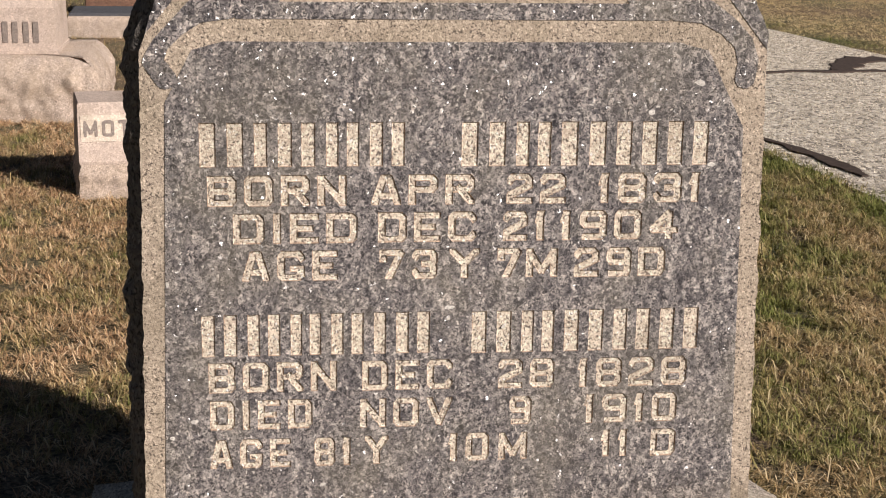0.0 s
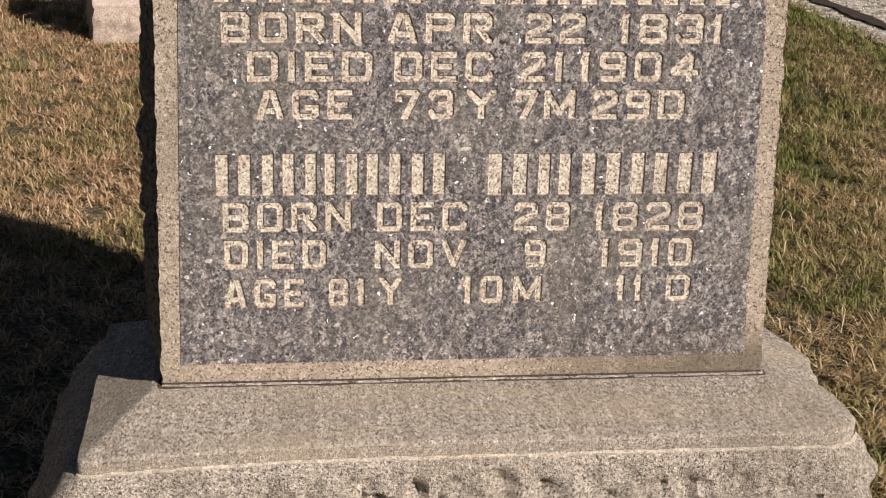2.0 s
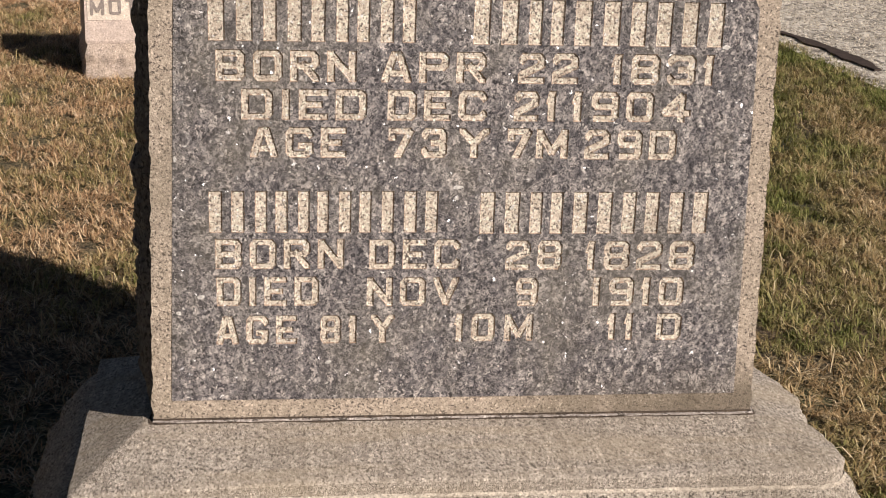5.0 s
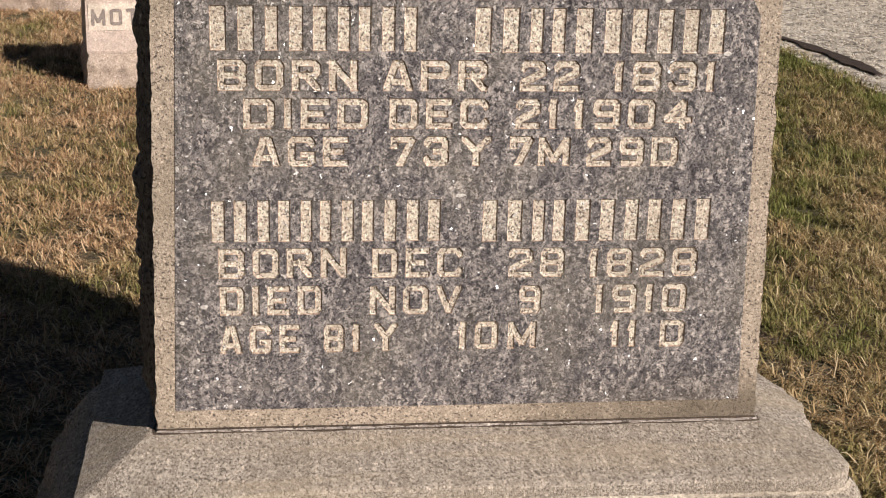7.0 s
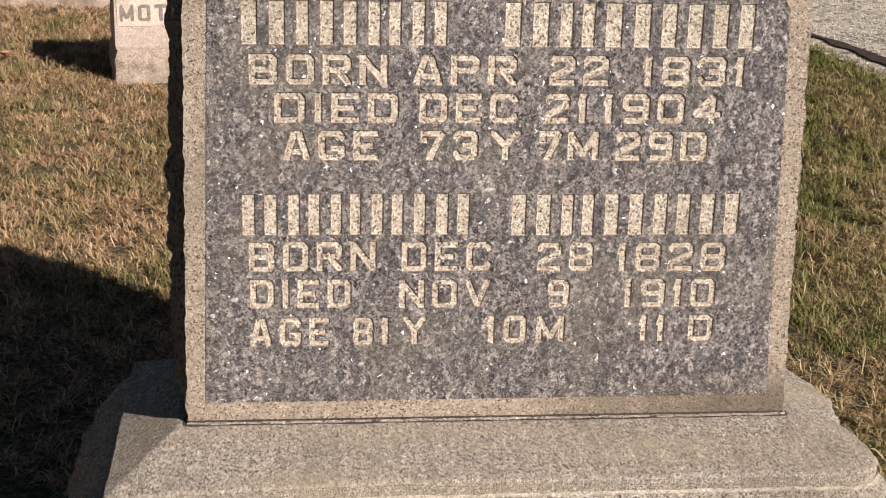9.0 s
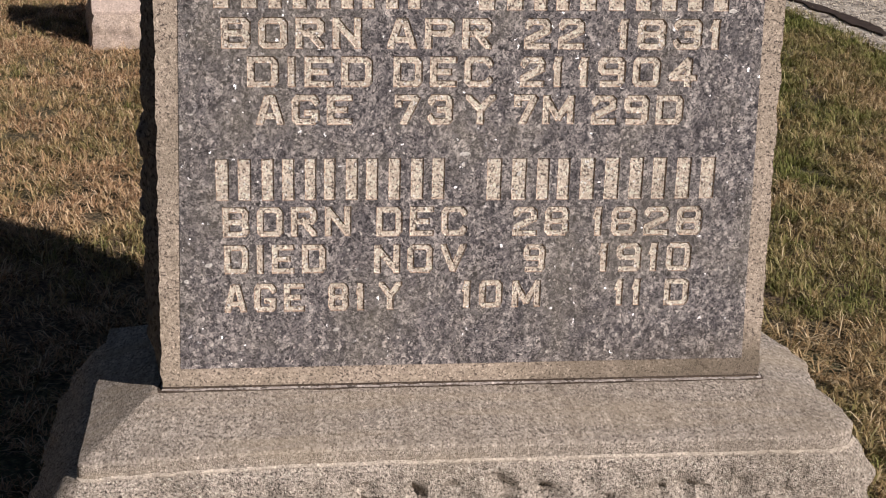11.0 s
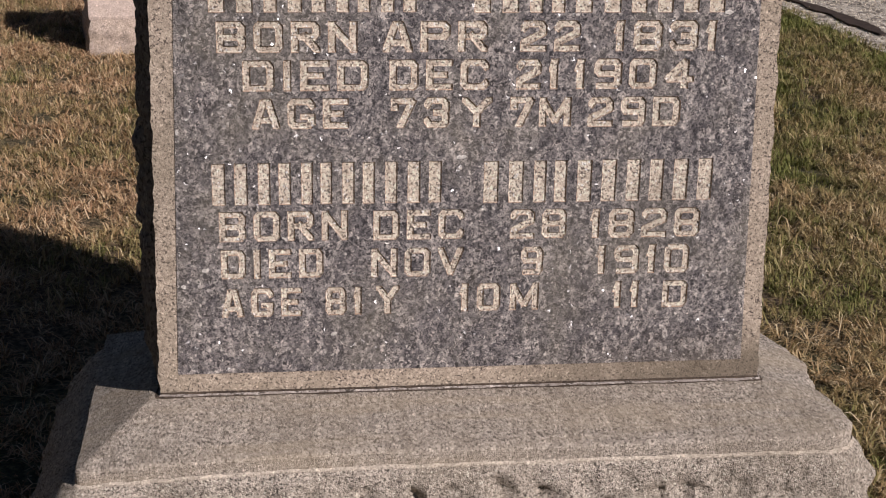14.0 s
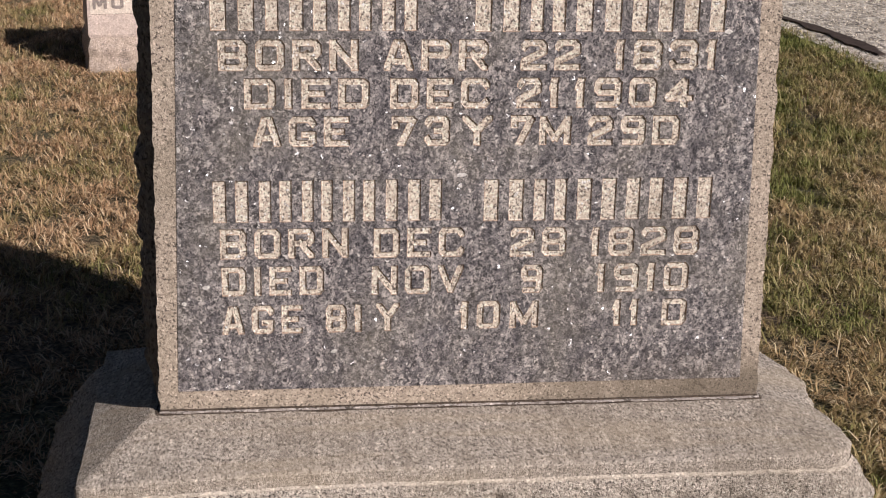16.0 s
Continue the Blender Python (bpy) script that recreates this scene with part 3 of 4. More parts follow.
def carved_face(stone):
    """The die's front: polished fields, and the frosted border and characters sunk between them."""
    zs = np.arange(FOOT + 0.0012, 0.955, CELL)
    u = np.linspace(0, 1, COLS)
    Z, U = np.meshgrid(zs, u, indexing="ij")
    wear_l = np.array([0.0022 * noise.fractal(Vector((0, z * 40, 2)), 1.0, 2.0, 4) for z in zs])[:, None]
    wear_r = np.array([0.0030 * noise.fractal(Vector((9, z * 30, 5)), 1.0, 2.0, 4) for z in zs])[:, None]
    L, R = half_left(Z) + wear_l, half_right(Z) + wear_r
    X = -L + (L + R) * U
    fields = polished_regions(X, Z)
    smooth = np.minimum.reduce(fields)
    chars = np.full(X.shape, 9.0)
    owner = np.full(X.shape, -1)
    for k, (key, x0, x1, z0, h) in enumerate(CARVED):
        j0, j1 = np.searchsorted(zs, (z0 - 0.006, z0 + h + 0.006))
        i0, i1 = int((x0 + 0.372) / 0.76 * COLS) - 12, int((x1 + 0.385) / 0.74 * COLS) + 12
        w = (slice(max(0, j0), j1), slice(max(0, i0), min(COLS, i1)))
        d = glyph_sd(X[w], Z[w], key, x0, x1, z0, h, 0.116 if z0 > 0.55 else 0.104) - 0.0005
        near = d < chars[w]
        chars[w] = np.where(near, d, chars[w])
        owner[w] = np.where(near, k, owner[w])
    grit = np.array([[noise.noise(Vector((a * 0.24, b * 0.24, 0))) for a in range(COLS)] for b in range(len(zs))])
    field = np.maximum(smooth, -chars) + 0.00035 * grit          # below 0: polished
    gz, gx = np.gradient(field)
    gx, gz = gx / np.gradient(X, axis=1), gz / CELL
    g2 = np.maximum(gx ** 2 + gz ** 2, 0.05)
    move = np.where(np.abs(field) < 0.55 * CELL, -field / g2, 0)
    lim = 0.5 * CELL
    # the cut: steep chiselled flanks down to a pecked floor
    sunk = 0.0019 * np.clip(-chars / 0.0013, 0, 1) * (1 + 0.22 * grit)
    sunk[np.abs(field) < 0.55 * CELL] = 0
    dx, dz = np.clip(move * gx, -lim, lim), np.clip(move * gz, -lim, lim)
    dx[:, :2] = dx[:, -2:] = dz[:2] = dz[-2:] = 0
    dz[:, :2] = dz[:, -2:] = dx[:2] = dx[-2:] = 0
    X, Z = X + dx, Z + dz
    mid = lambda a: 0.25 * (a[:-1, :-1] + a[1:, :-1] + a[:-1, 1:] + a[1:, 1:])
    inside = mid(field) < 0
    which = np.argmin([mid(f) for f in fields], axis=0)
    in_char = (mid(chars) < mid(smooth) * -1) & (mid(smooth) < 0)
    part_of = np.where(inside, 1000 + which, np.where(in_char, owner[:-1, :-1], -1))
    rows, cols = X.shape
    pad = np.pad(inside, 1, constant_values=False)

    def sheet(name, mask, depth, mat, parent, walls, label=""):
        jj, ii = np.nonzero(mask)
        if not len(jj):
            return None
        quads = np.stack([jj * cols + ii, jj * cols + ii + 1, (jj + 1) * cols + ii + 1, (jj + 1) * cols + ii], 1)
        used, flat = np.unique(quads, return_inverse=True)
        flat = flat.reshape(-1, 4)
        pts = np.stack([X.ravel()[used], np.full(len(used), depth) if np.isscalar(depth) else depth.ravel()[used], Z.ravel()[used]], 1)
        n = len(used)
        faces = flat.tolist()
        deep = pts[:, 1].copy()
        if walls:
            front = pts.copy()
            front[:, 1] = 0.0
            pts = np.concatenate([pts, front])
            for dj, di, a, b in ((0, -1, 3, 0), (0, 1, 1, 2), (-1, 0, 0, 1), (1, 0, 2, 3)):
                edge = pad[jj + 1 + dj, ii + 1 + di]
                for q in flat[edge]:
                    if max(deep[q[a]], deep[q[b]]) > 1e-5:
                        faces.append((int(q[b]), int(q[a]), int(q[a]) + n, int(q[b]) + n))
        ob = solid(name, pts.tolist(), faces, mat, parent, label)
        if walls:
            ob.data.materials.append(GROOVE)
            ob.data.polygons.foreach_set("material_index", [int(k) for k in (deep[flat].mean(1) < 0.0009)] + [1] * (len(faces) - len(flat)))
        return ob

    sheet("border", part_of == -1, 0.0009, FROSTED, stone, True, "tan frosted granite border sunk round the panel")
    panel = sheet("panel", part_of == 1000, 0.0, POLISHED, stone, False, "speckled blue-grey polished granite panel with sunk lettering")
    sheet("corner_ornament", part_of == 1001, 0.0, POLISHED, stone, False, "polished hooked corner leaf")
    sheet("corner_ornament", part_of == 1002, 0.0, POLISHED, stone, False, "polished hooked corner leaf")
    sheet("band", part_of == 1003, 0.0, POLISHED, stone, False, "polished granite band over the border")
    crystals(panel)
    for k, c in enumerate(CARVED):
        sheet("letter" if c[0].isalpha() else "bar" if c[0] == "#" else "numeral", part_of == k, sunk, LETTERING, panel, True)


def die_body(stone):
    """The upright block: rock-pitched flanks and back behind the drafted face."""
    depth = 0.19
    rings = []
    zs = [FOOT + 0.002 + 0.006 * i for i in range(139)]
    for z in zs:
        l, r = float(half_left(np.array(z))), float(half_right(np.array(z)))
        top = max(0.0, z - 1.02) * 0.8
        ring = []
        for i in range(24):                     # front, hidden behind the carved sheet
            ring.append((-l + 0.001 + (l + r - 0.002) * i / 24, 0.0035 + top if z < 0.953 else 0.0 + top, z))
        for i in range(16):                     # right flank
            s = i / 15
            b = 0.006 * rough(r, s * depth, z, 0.03, 3) * (1 if s > 0 else 0)
            ring.append((r - 0.001 + b * min(1, s * 6), 0.0035 + s * depth, z))
        for i in range(24):
            s = (i + 0.5) / 24
            ring.append((r - (l + r) * s, 0.0035 + depth + 0.035 * rough(s * 0.7, depth, z, 0.06, 5) - top, z))
        for i in range(18):                     # left flank, swelling past the arris
            s = 1 - i / 17
            b = (0.010 + 0.024 * rough(-l, s * depth, z, 0.045, 8)) * min(1.0, s * 5) ** 0.6 * min(1.0, (z - FOOT) * 14 + 0.15)
            ring.append((-l + 0.001 - b, 0.0035 + s * depth, z))
        rings.append(ring)
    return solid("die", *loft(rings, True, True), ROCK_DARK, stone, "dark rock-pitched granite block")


def plinth(stone):
    """The base: sloping top, drafted margin, rock-pitched faces."""
    lip, foot = (-0.4715, 0.4725, -0.138, 0.272), (-0.392, 0.392, -0.012, 0.215)
    step = 0.006
    around = []
    for x, y, nx, ny in rim(*lip, step):
        # worn ends: the front corner on the lane side is broken round, that side is spalled
        r = 0.045 if x > 0 else 0.012
        ox, oy = math.copysign(abs(lip[1]) - r, x), lip[2] + r
        vx, vy = x - ox, y - oy
        if vx * x > 0 and vy < 0:
            k = math.hypot(vx, vy)
            nx, ny = vx / k, vy / k
            x, y = ox + r * nx, oy + r * ny
        if x > 0.39:
            x += (-0.30 * max(0.0, y - 0.10) - 0.013 * math.exp(-((y - 0.01) / 0.035) ** 2) + 0.005 * noise.fractal(Vector((1, y / 0.03, 7)), 1.0, 2.0, 3)) * (x - 0.39) / 0.08
        around.append((x, y, nx, ny))
    droop = lambda x: -0.013 * min(1.0, max(0.0, (-x - 0.10) / 0.37)) ** 1.8
    rock = []
    rows = 42
    rng = random.Random(12)
    pits = [(rng.uniform(-0.44, 0.42), rng.choice((rng.uniform(0.165, 0.21), rng.uniform(0.0, 0.2))), rng.uniform(0.008, 0.022)) for k in range(46)]
    for j in range(rows + 1):
        s = j / rows                            # 0 at the ground, 1 under the margin
        z = -0.04 + (0.2215 + 0.04) * s
        ring = []
        for x, y, nx, ny in around:
            chip = rough(x, y, z, 0.055 if abs(ny) > 0.5 else 0.09, 11)
            if nx < -0.5:
                chip = 0.42 + 0.3 * chip        # one great smooth swelling
            side = 0.026 + (0.029 * nx * nx if nx < 0 else 0.0)
            chip += (0.26 if abs(ny) > 0.5 else 0.07) * noise.fractal(Vector((x, y, z)) / 0.016, 0.8, 2.1, 3) * (s < 1)
            for px, pz, pr in pits:
                d = math.hypot(x - px, (z - pz) * (1.0 if z < pz else 1.8)) / pr
                if ny < -0.5 and d < 1:
                    chip -= 0.42 * (1 - d * d) ** 2
            out = (side * min(1.0, (1 - s) * (5 if nx > -0.5 else 3)) ** 0.6 + (0.05 if nx < 0 else 0.03) * (1 - s) * abs(nx)) * (0.35 + 1.1 * chip)
            ring.append((x + nx * out, y + ny * out, z + droop(x) * s + 0.005 * noise.noise(Vector((x, y, z)) / 0.025) * (s < 1) - (0.006 * max(0.0, chip - 0.75) if s == 1 else 0)))
        rock.append(ring)
    solid("rock_face", *loft(rock), ROCK_GREY, stone, "rough pitched granite faces of the base", True)
    margin = []
    for z, off in ((0.2205, -0.0018), (0.2245, -0.0018), (0.2385, -0.0015), (0.2415, -0.003), (0.243, -0.007)):
        margin.append([(x + nx * (off + 0.0012 * noise.noise(Vector((x, y, z)) / 0.03)), y + ny * (off + 0.0012 * noise.noise(Vector((x, y, z)) / 0.03)), z + droop(x) + (0.002 * noise.noise(Vector((x * 40, y * 40, 3))) if z < 0.224 else 0)) for x, y, nx, ny in around])
    inner = [(foot[0] + (x - lip[0]) / (lip[1] - lip[0]) * (foot[1] - foot[0]), foot[2] + (y - lip[2]) / (lip[3] - lip[2]) * (foot[3] - foot[2])) for x, y, nx, ny in around]
    for s in (0.12, 0.25, 0.5, 0.75, 1.0):
        margin.append([(a[0] + (b[0] - a[0]) * s, a[1] + (b[1] - a[1]) * s, a[2] + (0.258 - a[2]) * s) for a, b in zip(margin[4], inner)])
    edge = []
    for z, off in ((0.2182, -0.003), (0.2202, 0.0022), (0.2218, 0.0018), (0.2240, -0.0010)):
        ring = []
        for x, y, nx, ny in around:
            a = off + 0.0022 * noise.noise(Vector((x, y, z)) / 0.012)
            ring.append((x + nx * a, y + ny * a, z + droop(x) + 0.0016 * noise.fractal(Vector((x * 60, y * 60, 3)), 1.0, 2.0, 3)))
        edge.append(ring)
    solid("chipped_edge", *loft(edge), CHIPPED, stone, "pale chipped edge along the base")
    solid("base", *loft(margin, True), HAMMERED, stone, "tan-grey hammered granite base with a sloping top")


def joint(stone):
    """An open bed joint, dark with dirt, and the thin bead of mortar left along the die's foot."""
    around = rim(-0.379, 0.381, -0.002, 0.192, 0.006)
    rings = []
    for z, off in ((0.2535, -0.0003), (0.2600, -0.0003), (0.2619, -0.0006)):
        rings.append([(x + nx * off, y + ny * off, z) for x, y, nx, ny in around])
    solid("joint", *loft(rings, True), DIRT, stone, "dark dirty gap between die and base")
    rings = []
    for z, off in ((0.2572, 0.0026), (0.2585, 0.0034), (0.2595, 0.0030), (0.2603, -0.001)):
        ring = []
        for x, y, nx, ny in around:
            k = off * (0.75 + 0.9 * noise.noise(Vector((x, y, 0)) / 0.03) + 0.5 * noise.noise(Vector((x, y, 9)) / 0.008))
            ring.append((x + nx * k, y + ny * k, z + 0.0011 * noise.noise(Vector((x, y, 4)) / 0.02)))
        rings.append(ring)
    solid("mortar_bead", *loft(rings, True), MORTAR, stone, "thin broken grey bead of mortar")
    rings = []
    for z, off in ((0.2570, 0.0070), (0.2583, 0.0062), (0.2584, 0.0010)):
        rings.append([(x + nx * off * (0.85 + 0.55 * noise.noise(Vector((x, y, 2)) / 0.05)), y + ny * off * (0.85 + 0.55 * noise.noise(Vector((x, y, 2)) / 0.05)), z) for x, y, nx, ny in around])
    solid("washed_dirt", *loft(rings), DIRT, stone, "dark dirt washed along the joint")


def crystals(panel):
    """Large pale feldspar crystals that stand out in the polish."""
    rng = random.Random(5)
    for x, z, a, b, tilt in ((0.283, 0.832, 0.011, 0.006, -0.35), (0.303, 0.7335, 0.009, 0.0045, 0.05), (0.226, 0.797, 0.008, 0.005, 0.1), (-0.346, 0.594, 0.004, 0.006, 0.0),
                             (-0.012, 0.560, 0.012, 0.004, 0.1), (-0.318, 0.422, 0.009, 0.004, 0.15), (-0.345, 0.401, 0.006, 0.0035, -0.2), (0.055, 0.535, 0.006, 0.003, 0.7), (-0.165, 0.335, 0.007, 0.0035, 0.4)):
        ring = [(math.cos(k * math.tau / 7) * a * rng.uniform(0.5, 0.75), math.sin(k * math.tau / 7) * b * rng.uniform(0.5, 0.8)) for k in range(7)]
        pts = [(x + u * math.cos(tilt) - v * math.sin(tilt), z + u * math.sin(tilt) + v * math.cos(tilt)) for u, v in ring]
        verts = [(p, 0.0004, q) for p, q in pts] + [(x + (p - x) * 0.9, -0.0005, z + (q - z) * 0.9) for p, q in pts]
        faces = [tuple(range(7, 14))] + [(k, (k + 1) % 7, 7 + (k + 1) % 7, 7 + k) for k in range(7)]
        solid("crystal", verts, faces, CRYSTAL, panel, "pale glassy crystal in the granite")


headstone = thing("headstone", "grey granite headstone with polished inscribed panel on a rough base", "headstone", (0.0, 0.09, 0.0))
carved_face(headstone)
die_body(headstone)
plinth(headstone)
joint(headstone)


# ---- neighbouring stones ----
def flat_letters(words, plane, parent, mat, weight=0.12, thick=0.003, name="letter"):
    """Characters as thin raised slabs; plane(x, h, out) gives their place on the stone's face."""
    for key, x0, x1, z0, h in set_line(words):
        n = 26
        xs, zs = np.linspace(x0 - 0.001, x1 + 0.001, n), np.linspace(z0 - 0.001, z0 + h + 0.001, n)
        X, Z = np.meshgrid(xs, zs)
        d = glyph_sd(X, Z, key, x0, x1, z0, h, weight)
        keep = 0.25 * (d[:-1, :-1] + d[1:, :-1] + d[:-1, 1:] + d[1:, 1:]) < 0
        ids, verts, faces = {}, [], []

        def vert(j, i, out):
            if (j, i, out) not in ids:
                ids[(j, i, out)] = len(verts)
                verts.append(plane(X[j, i], Z[j, i], thick if out else -0.001))
            return ids[(j, i, out)]
        for j in range(n - 1):
            for i in range(n - 1):
                if keep[j, i]:
                    faces.append((vert(j, i, 1), vert(j, i + 1, 1), vert(j + 1, i + 1, 1), vert(j + 1, i, 1)))
                    for dj, di, a, b in ((-1, 0, (0, 0), (0, 1)), (1, 0, (1, 1), (1, 0)), (0, -1, (1, 0), (0, 0)), (0, 1, (0, 1), (1, 1))):
                        if not (0 <= j + dj < n - 1 and 0 <= i + di < n - 1 and keep[j + dj, i + di]):
                            faces.append((vert(j + b[0], i + b[1], 1), vert(j + a[0], i + a[1], 1), vert(j + a[0], i + a[1], 0), vert(j + b[0], i + b[1], 0)))
        solid(name, verts, faces, mat, parent)


def slant_marker():
    """A small marker with a leaning lettered face over a rock-pitched foot."""
    ob = thing("small_marker", "small pale granite slant marker with a raised lettered panel", "grave marker", (-0.787, 3.10, 0.0))
    x0, x1, yf, yb = -0.787, -0.36, 3.10, 3.40
    rock_block("foot", x0 + 0.008, x1, yf + 0.006, yb, -0.03, 0.100, 0.020, ROCK_PALE, ob, 0.008, 0.075, 4)
    lean = 0.06                                  # how far the face leans back over its height
    z0, z1 = 0.098, 0.287
    rings = []
    for s in (0.0, 0.05, 0.5, 0.95, 1.0):
        z, k = z0 + (z1 - z0) * s, 0.004 if s in (0.0, 1.0) else 0.0
        rings.append([(x, y + (lean * s if y < yb - 0.05 else 0.0) * (yb - y) / (yb - yf), z) for x, y in shrunk(rim(x0, x1, yf, yb, 0.04), k + 0.003 * s)])
    solid("body", *loft(rings, True), PALE, ob, "smooth pinkish grey granite body")
    slope = Vector((0, lean, z1 - z0)).normalized()
    out = Vector((0, -slope.z, slope.y))

    def on_face(x, h, o):
        p = Vector((0, yf, z0)) + slope * h + out * o
        return (x, p.y, p.z)
    verts = [on_face(x, h, o) for o in (-0.002, 0.001) for x, h in ((x0 + 0.010, 0.074), (x1 - 0.014, 0.074), (x1 - 0.014, 0.158), (x0 + 0.010, 0.158))]
    tablet = solid("panel", verts, [(4, 5, 6, 7), (0, 1, 5, 4), (1, 2, 6, 5), (2, 3, 7, 6), (3, 0, 4, 7)], WHITE, ob, "pale raised strip behind the letters")
    flat_letters([("MOT", x0 + 0.018, x0 + 0.166, 0.090, 0.050)], lambda x, h, o: on_face(x, h, o + 0.001), tablet, GREY_CUT, 0.10, 0.0015)
    ob.rotation_euler[2] = radians(9)          # it stands a little turned
    return ob


def family_stone():
    """A broad monument: block die with raised grey bars on a rock-faced base."""
    ob = thing("family_monument", "pale granite family monument on a rough rock-faced base", "headstone", (-1.56, 4.82, 0.0))
    rock_block("base", -2.25, -0.875, 4.50, 5.15, -0.04, 0.245, 0.045, ROCK_PALE, ob, 0.012, 0.11, 6, True, 0.04)
    rings = []
    for z, k in ((0.243, 0.0), (0.26, 0.0), (0.262, 0.004), (0.43, 0.008), (0.50, 0.032), (0.56, 0.07), (0.70, 0.10), (0.72, 0.2)):
        rings.append([(x, y, z) for x, y in shrunk(rim(-2.1, -1.02, 4.62, 5.02, 0.05), k)])
    solid("die", *loft(rings, True), PALE, ob, "smooth pale granite die with a cut corner")
    flat_letters([((0.95, 0.95, 0.95), -1.32, -1.095, 0.292, 0.083)], lambda x, h, o: (x, 4.6255 - o, h), ob, GREY_CUT, 0.13, 0.004, "bar")
    return ob


def low_marker(name, label, x0, x1, y0, y1, h, top_mat, rock_mat, seed):
    ob = thing(name, label, "grave marker", (0.5 * (x0 + x1), 0.5 * (y0 + y1), 0.0))
    rock_block("foot", x0, x1, y0, y1, -0.03, h * 0.88, 0.02, rock_mat, ob, 0.015, 0.06, seed)
    rings = []
    for z, k in ((h * 0.86, 0.0), (h * 0.97, 0.002), (h * 1.0, 0.01)):
        rings.append([(x, y, z + (0.04 * (y - y0) if z > h * 0.9 else 0)) for x, y in shrunk(rim(x0, x1, y0, y1, 0.05), k)])
    solid("top", *loft(rings, True), top_mat, ob, "smooth sloping top")
    return ob


slant_marker()
family_stone()
low_marker("low_marker", "low pale rock-faced marker with a dark sloping top", -1.275, -0.60, 7.25, 7.55, 0.125, SLATE, ROCK_PALE, 2)
low_marker("red_marker", "low red-brown granite marker with rough face", -1.29, -0.45, 8.45, 8.8, 0.14, RED, RED, 9)


# ---- grass ----
def lawn(name, label, count, area, dry_at, seed, tall=1.0, laid=1.28, mat=None, thin=-0.27):
    """Bent blades, thick and matted, over the part of the plan where area(x, y) is at least a chance number."""
    rng = np.random.default_rng(seed)
    x0, x1, y0, y1, keep = area
    x, y = rng.uniform(x0, x1, count), rng.uniform(y0, y1, count)
    ok = keep(x, y, rng.uniform(0, 1, count))
    ok &= ~((np.abs(x) < 0.49) & (y > -0.15) & (y < 0.30))
    ok &= ~((x > -2.3) & (x < -0.86) & (y > 4.48) & (y < 5.2))
    ok &= ~((x > -0.80) & (x < -0.35) & (y > 3.09) & (y < 3.41))
    ok &= ~((x > -1.29) & (x < -0.6) & (y > 7.24) & (y < 7.56))
    near = 1.80 - 0.13 * (y - 2.92) - 0.004 * (y - 2.92) ** 2
    far = 3.27 - 0.20 * (y - 6.48) - 0.004 * (y - 6.48) ** 2
    ok &= ~((x > near + rng.normal(0.01, 0.03, count)) & (x < far - rng.normal(0.0, 0.04, count)))
    x, y = x[ok], y[ok]
    # blades gather round tufts, with dark thin places between
    cell = 0.022
    cx, cy = np.floor(x / cell), np.floor(y / cell)
    chance = lambda k: np.modf(np.abs(np.sin(cx * 12.9898 + cy * 78.233 + k * 37.719)) * 43758.5453)[0]
    hx, hy = (cx + 0.15 + 0.7 * chance(1)) * cell, (cy + 0.15 + 0.7 * chance(2)) * cell
    gap = np.array([noise.noise(Vector((a * 26, b * 26, 2.2))) + 0.7 * noise.noise(Vector((a * 8, b * 8, 5.2))) for a, b in zip(x, y)])
    thick = gap + 0.5 * (chance(3) - 0.5) + rng.normal(0, 0.12, len(x)) > thin
    x, y, hx, hy, vigour, swirl, gap = x[thick], y[thick], hx[thick], hy[thick], chance(4)[thick], chance(5)[thick], gap[thick]
    n = len(x)
    patch = np.array([noise.fractal(Vector((a * 3.6, b * 2.8, 1.3)), 1.0, 2.0, 4) for a, b in zip(x, y)])
    tuft = np.array([noise.noise(Vector((a * 19, b * 19, 7.7))) for a, b in zip(x, y)])
    dry = np.clip(dry_at(x, y) + 0.72 * patch + 0.35 * tuft + 0.5 * (vigour - 0.5) + rng.normal(0, 0.16, n), 0, 1)
    x, y = x + 0.35 * (hx - x), y + 0.35 * (hy - y)
    length = tall * rng.uniform(0.012, 0.034, n) * (0.75 + 0.6 * vigour) * np.where(rng.uniform(0, 1, n) < 0.05, 1.7, 1.0)
    width = rng.uniform(0.0006, 0.0014, n)
    way = np.where(rng.uniform(0, 1, n) < 0.5, np.arctan2(y - hy, x - hx) + rng.normal(0, 0.7, n), 6.283 * swirl + rng.normal(0, 0.8, n))
    lean = np.clip(rng.normal(laid, 0.32, n) - 0.45 * (1 - dry), 0.1, 1.62)
    up, along = np.cos(lean), np.sin(lean)
    dx, dy = np.cos(way), np.sin(way)
    bend = rng.normal(0, 0.28, n)               # sideways curl of the tip
    sx, sy = -dy * width, dx * width
    z0 = -0.014 + 0.010 * np.clip(gap + 0.4 * (vigour - 0.5), -0.4, 0.9) + rng.uniform(0, 0.010, n) * (lean > 1.1)
    mx, my, mz = x + dx * along * length * 0.5, y + dy * along * length * 0.5, z0 + length * (0.60 * up + 0.14)
    tx, ty = x + (dx - dy * bend) * along * length, y + (dy + dx * bend) * along * length
    tz = z0 + length * (up * 0.9 + 0.05)
    P = np.empty((n, 5, 3))
    P[:, 0] = np.stack([x - sx, y - sy, z0], 1)
    P[:, 1] = np.stack([x + sx, y + sy, z0], 1)
    P[:, 2] = np.stack([mx + sx * 0.85, my + sy * 0.85, mz], 1)
    P[:, 3] = np.stack([mx - sx * 0.85, my - sy * 0.85, mz], 1)
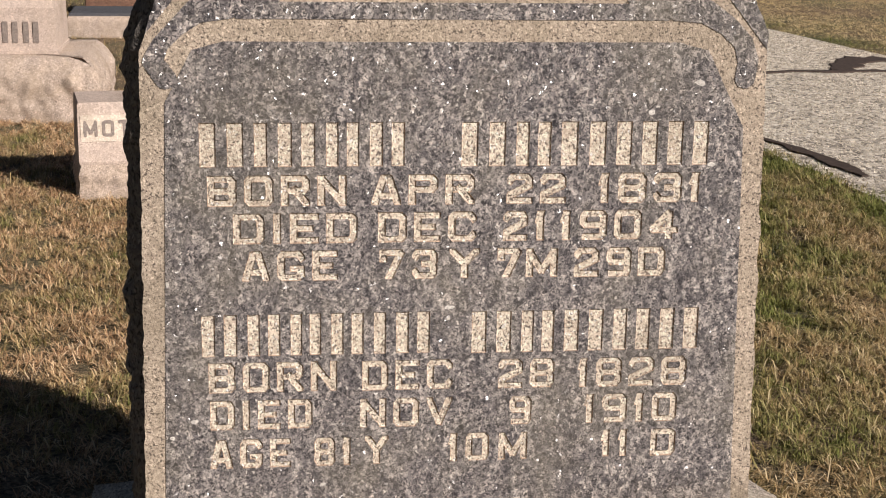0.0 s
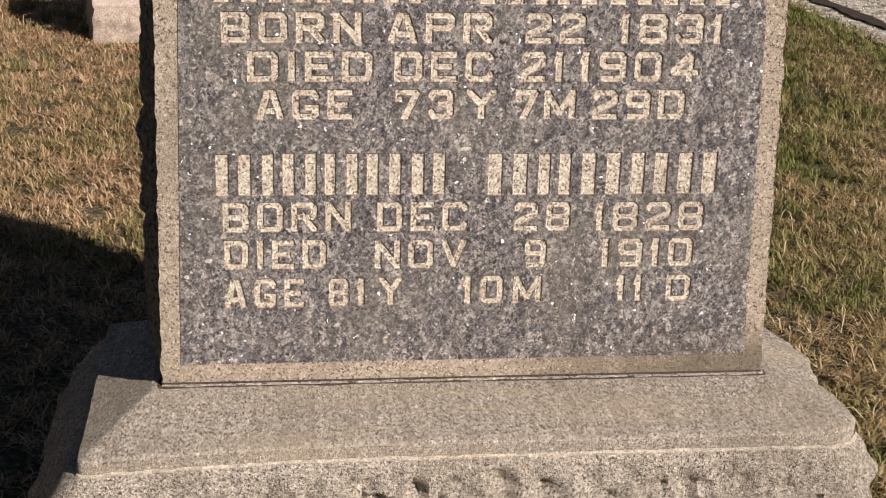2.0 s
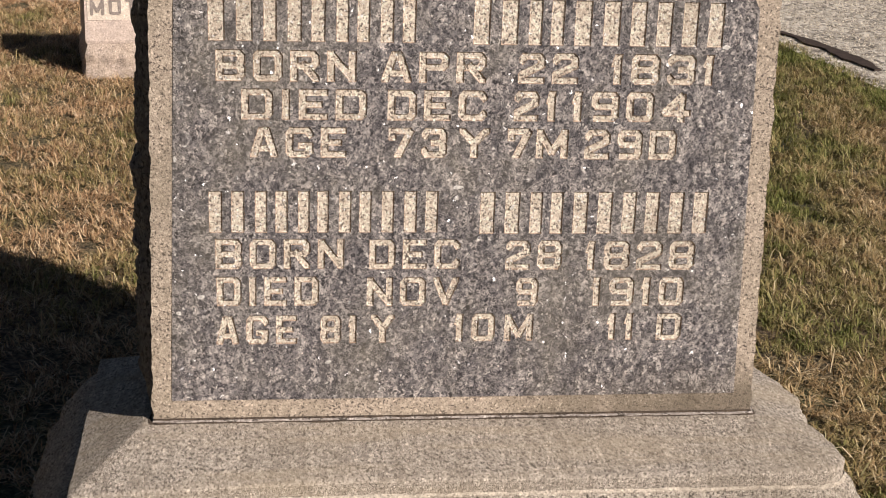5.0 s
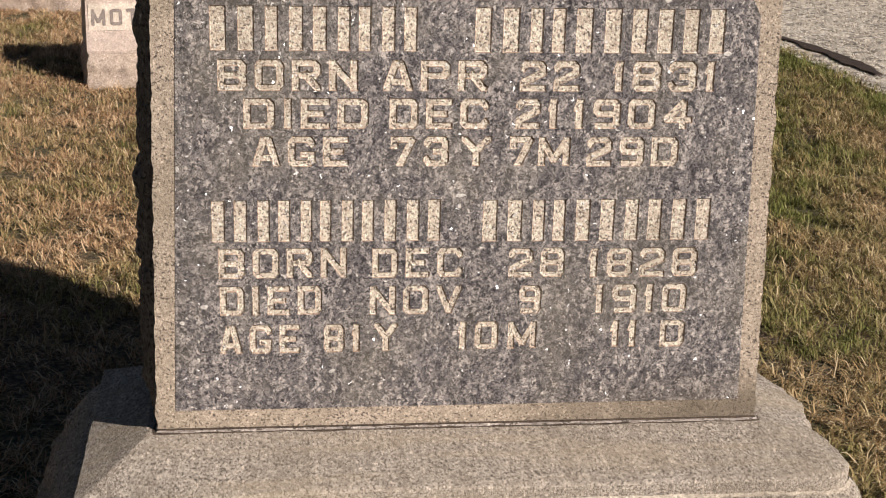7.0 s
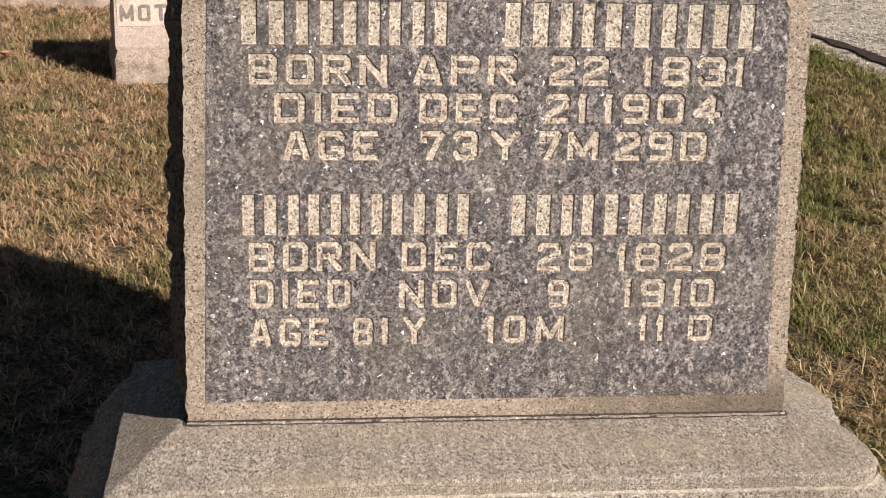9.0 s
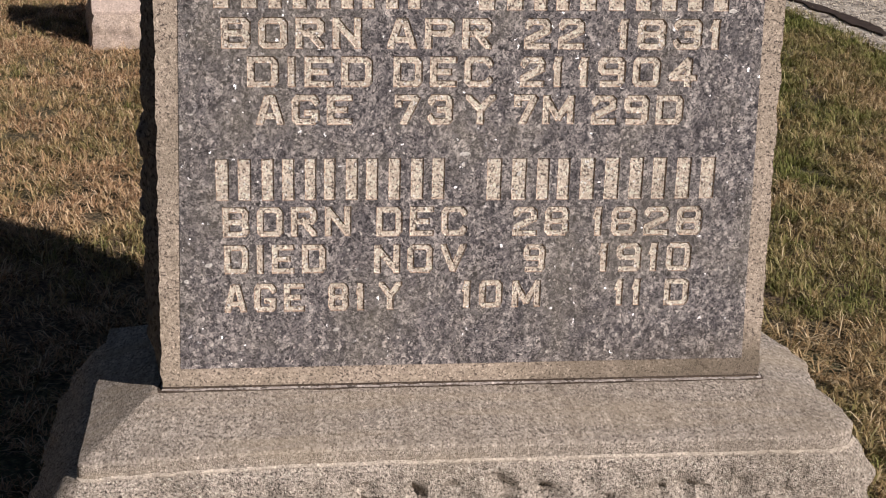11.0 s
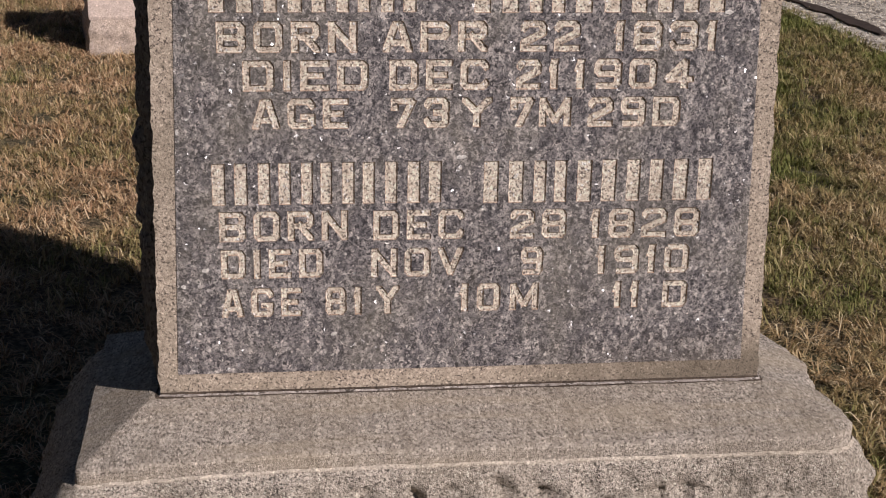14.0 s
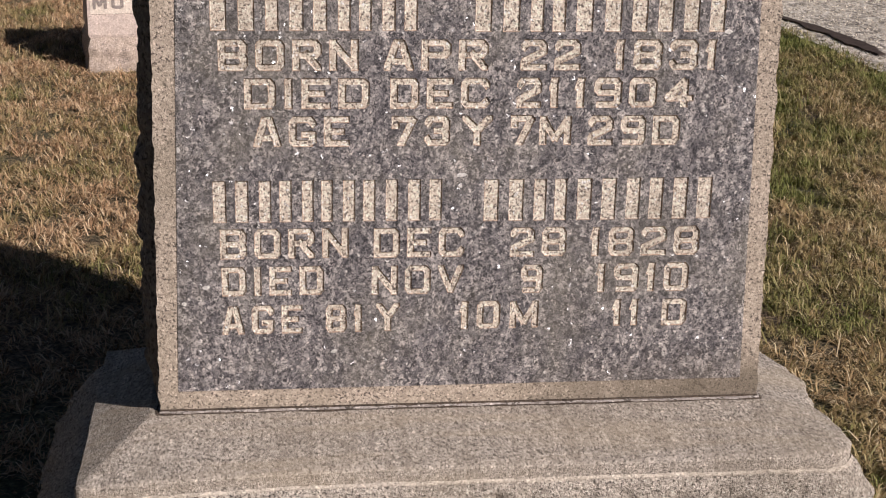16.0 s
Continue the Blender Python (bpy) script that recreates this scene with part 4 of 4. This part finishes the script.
    P[:, 4] = np.stack([tx, ty, tz], 1)
    base = np.arange(n) * 5
    loops = np.stack([base, base + 1, base + 2, base + 3, base + 3, base + 2, base + 4], 1).ravel()
    starts = np.stack([np.arange(n) * 7, np.arange(n) * 7 + 4], 1).ravel()
    me = bpy.data.meshes.new(name)
    me.vertices.add(5 * n)
    me.vertices.foreach_set("co", P.ravel())
    me.loops.add(7 * n)
    me.loops.foreach_set("vertex_index", loops.astype(np.int32))
    me.polygons.add(2 * n)
    me.polygons.foreach_set("loop_start", starts.astype(np.int32))
    me.update(calc_edges=True)
    me.attributes.new("dryness", "FLOAT", "POINT").data.foreach_set("value", np.repeat(dry, 5).astype(np.float32))
    me.materials.append(mat or BLADES)
    return tagged(new(name, me), label, "grass", kind="stuff")


def bare(x, y):
    return 0.70 + 0 * x


lawn("dry_grass", "short matted straw-coloured grass with green tufts", 400000,
     (-2.3, -0.40, -0.1, 5.2, lambda x, y, c: (x > -0.95 - 0.19 * y)), lambda x, y: 0.80 - 0.18 * np.exp(-((y - 2.5) / 0.6) ** 2), 1)
lawn("green_grass", "short green grass with dry straw near the stone", 420000,
     (0.40, 1.95, -0.1, 5.0, lambda x, y, c: (x < 1.0 + 0.42 * y)), lambda x, y: 0.72 - 0.42 * np.clip((y - 0.8) / 1.0, 0, 1) - 0.25 * np.exp(-((1.80 - 0.13 * (y - 2.92) - x) / 0.22) ** 2), 2, 1.0, 1.28, MIXED)
lawn("distant_grass", "dry grass between and beyond the farther stones", 80000,
     (-3.2, -0.2, 5.0, 11.0, lambda x, y, c: (x > -0.8 - 0.2 * y)), lambda x, y: 0.72 - 0.35 * (y > 7.7), 3, 1.1, 1.36, None, -0.5)
lawn("verge_grass", "tan mown grass with a green fringe across the lane", 230000,
     (2.2, 6.0, 5.0, 12.0, lambda x, y, c: x < 1.5 + 0.42 * y), lambda x, y: 1.7 - 1.65 * np.exp(-((3.27 - 0.2 * (y - 6.48) - x) / 0.4) ** 2), 4, 0.8, 1.55, BLEACHED, -1.2)
lawn("thin_grass", "thin mown grass around and behind the stone", 170000,
     (-5.0, 2.4, -4.5, 10.0, lambda x, y, c: (y < 0.2) | ((x > -0.42) & (x < 0.5)) | (x < -0.9 - 0.19 * y) | (x > 1.0 + 0.42 * y)), bare, 5, 1.2)


# ---- a fallen leaf ----
def leaf(x, y, z, size, turn):
    """A dry curled leaf: a toothed blade bent along its rib, with a stalk."""
    ob = thing("fallen_leaf", "dry pinkish tan leaf lying curled in the grass", "leaf", (x, y, z))
    outline = [(math.sin(math.pi * k / 10) ** 0.8 * (0.40 + 0.09 * (k % 2)), k / 10 - 0.5) for k in range(11)]
    verts, faces = [], []
    for w, t in outline:
        for side in (-1, -0.5, 0, 0.5, 1):
            u, v = side * w * size, t * size
            lift = abs(side) ** 1.5 * 0.28 * size * (0.6 + w) + 0.25 * size * t * t
            a, b = u * math.cos(turn) - v * math.sin(turn), u * math.sin(turn) + v * math.cos(turn)
            verts.append((x + a, y + b, z + lift))
    n = len(verts)
    verts += [(p, q, h - 0.0012) for p, q, h in verts]
    for k in range(10):
        for i in range(4):
            a = 5 * k + i
            faces.append((a, a + 1, a + 6, a + 5))
            faces.append((n + a, n + a + 5, n + a + 6, n + a + 1))
    solid("blade", verts, faces, DRY_LEAF, ob, "", True)
    base = Vector(verts[2])
    tip = base + Vector((-math.sin(turn - 0.3), -math.cos(turn), 0.25)).normalized() * 0.5 * size
    side = Vector((0.0012, 0.0, 0.0))
    up = Vector((0, 0, 0.0014))
    stalk = [base - side, base + side, base + up, tip - side * 0.5, tip + side * 0.5, tip + up * 0.5]
    solid("stalk", [tuple(p) for p in stalk], [(0, 1, 4, 3), (1, 2, 5, 4), (2, 0, 3, 5), (0, 2, 1), (3, 4, 5)], DRY_LEAF, ob)


DRY_LEAF = granite_cut("dry_leaf", (0.52, 0.30, 0.19), (0.36, 0.19, 0.115), (0.20, 0.10, 0.06), 240.0, 0.06, (0.40, 0.24, 0.14), 0.5, 0.0006)
leaf(-1.177, 3.40, 0.016, 0.055, 0.9)
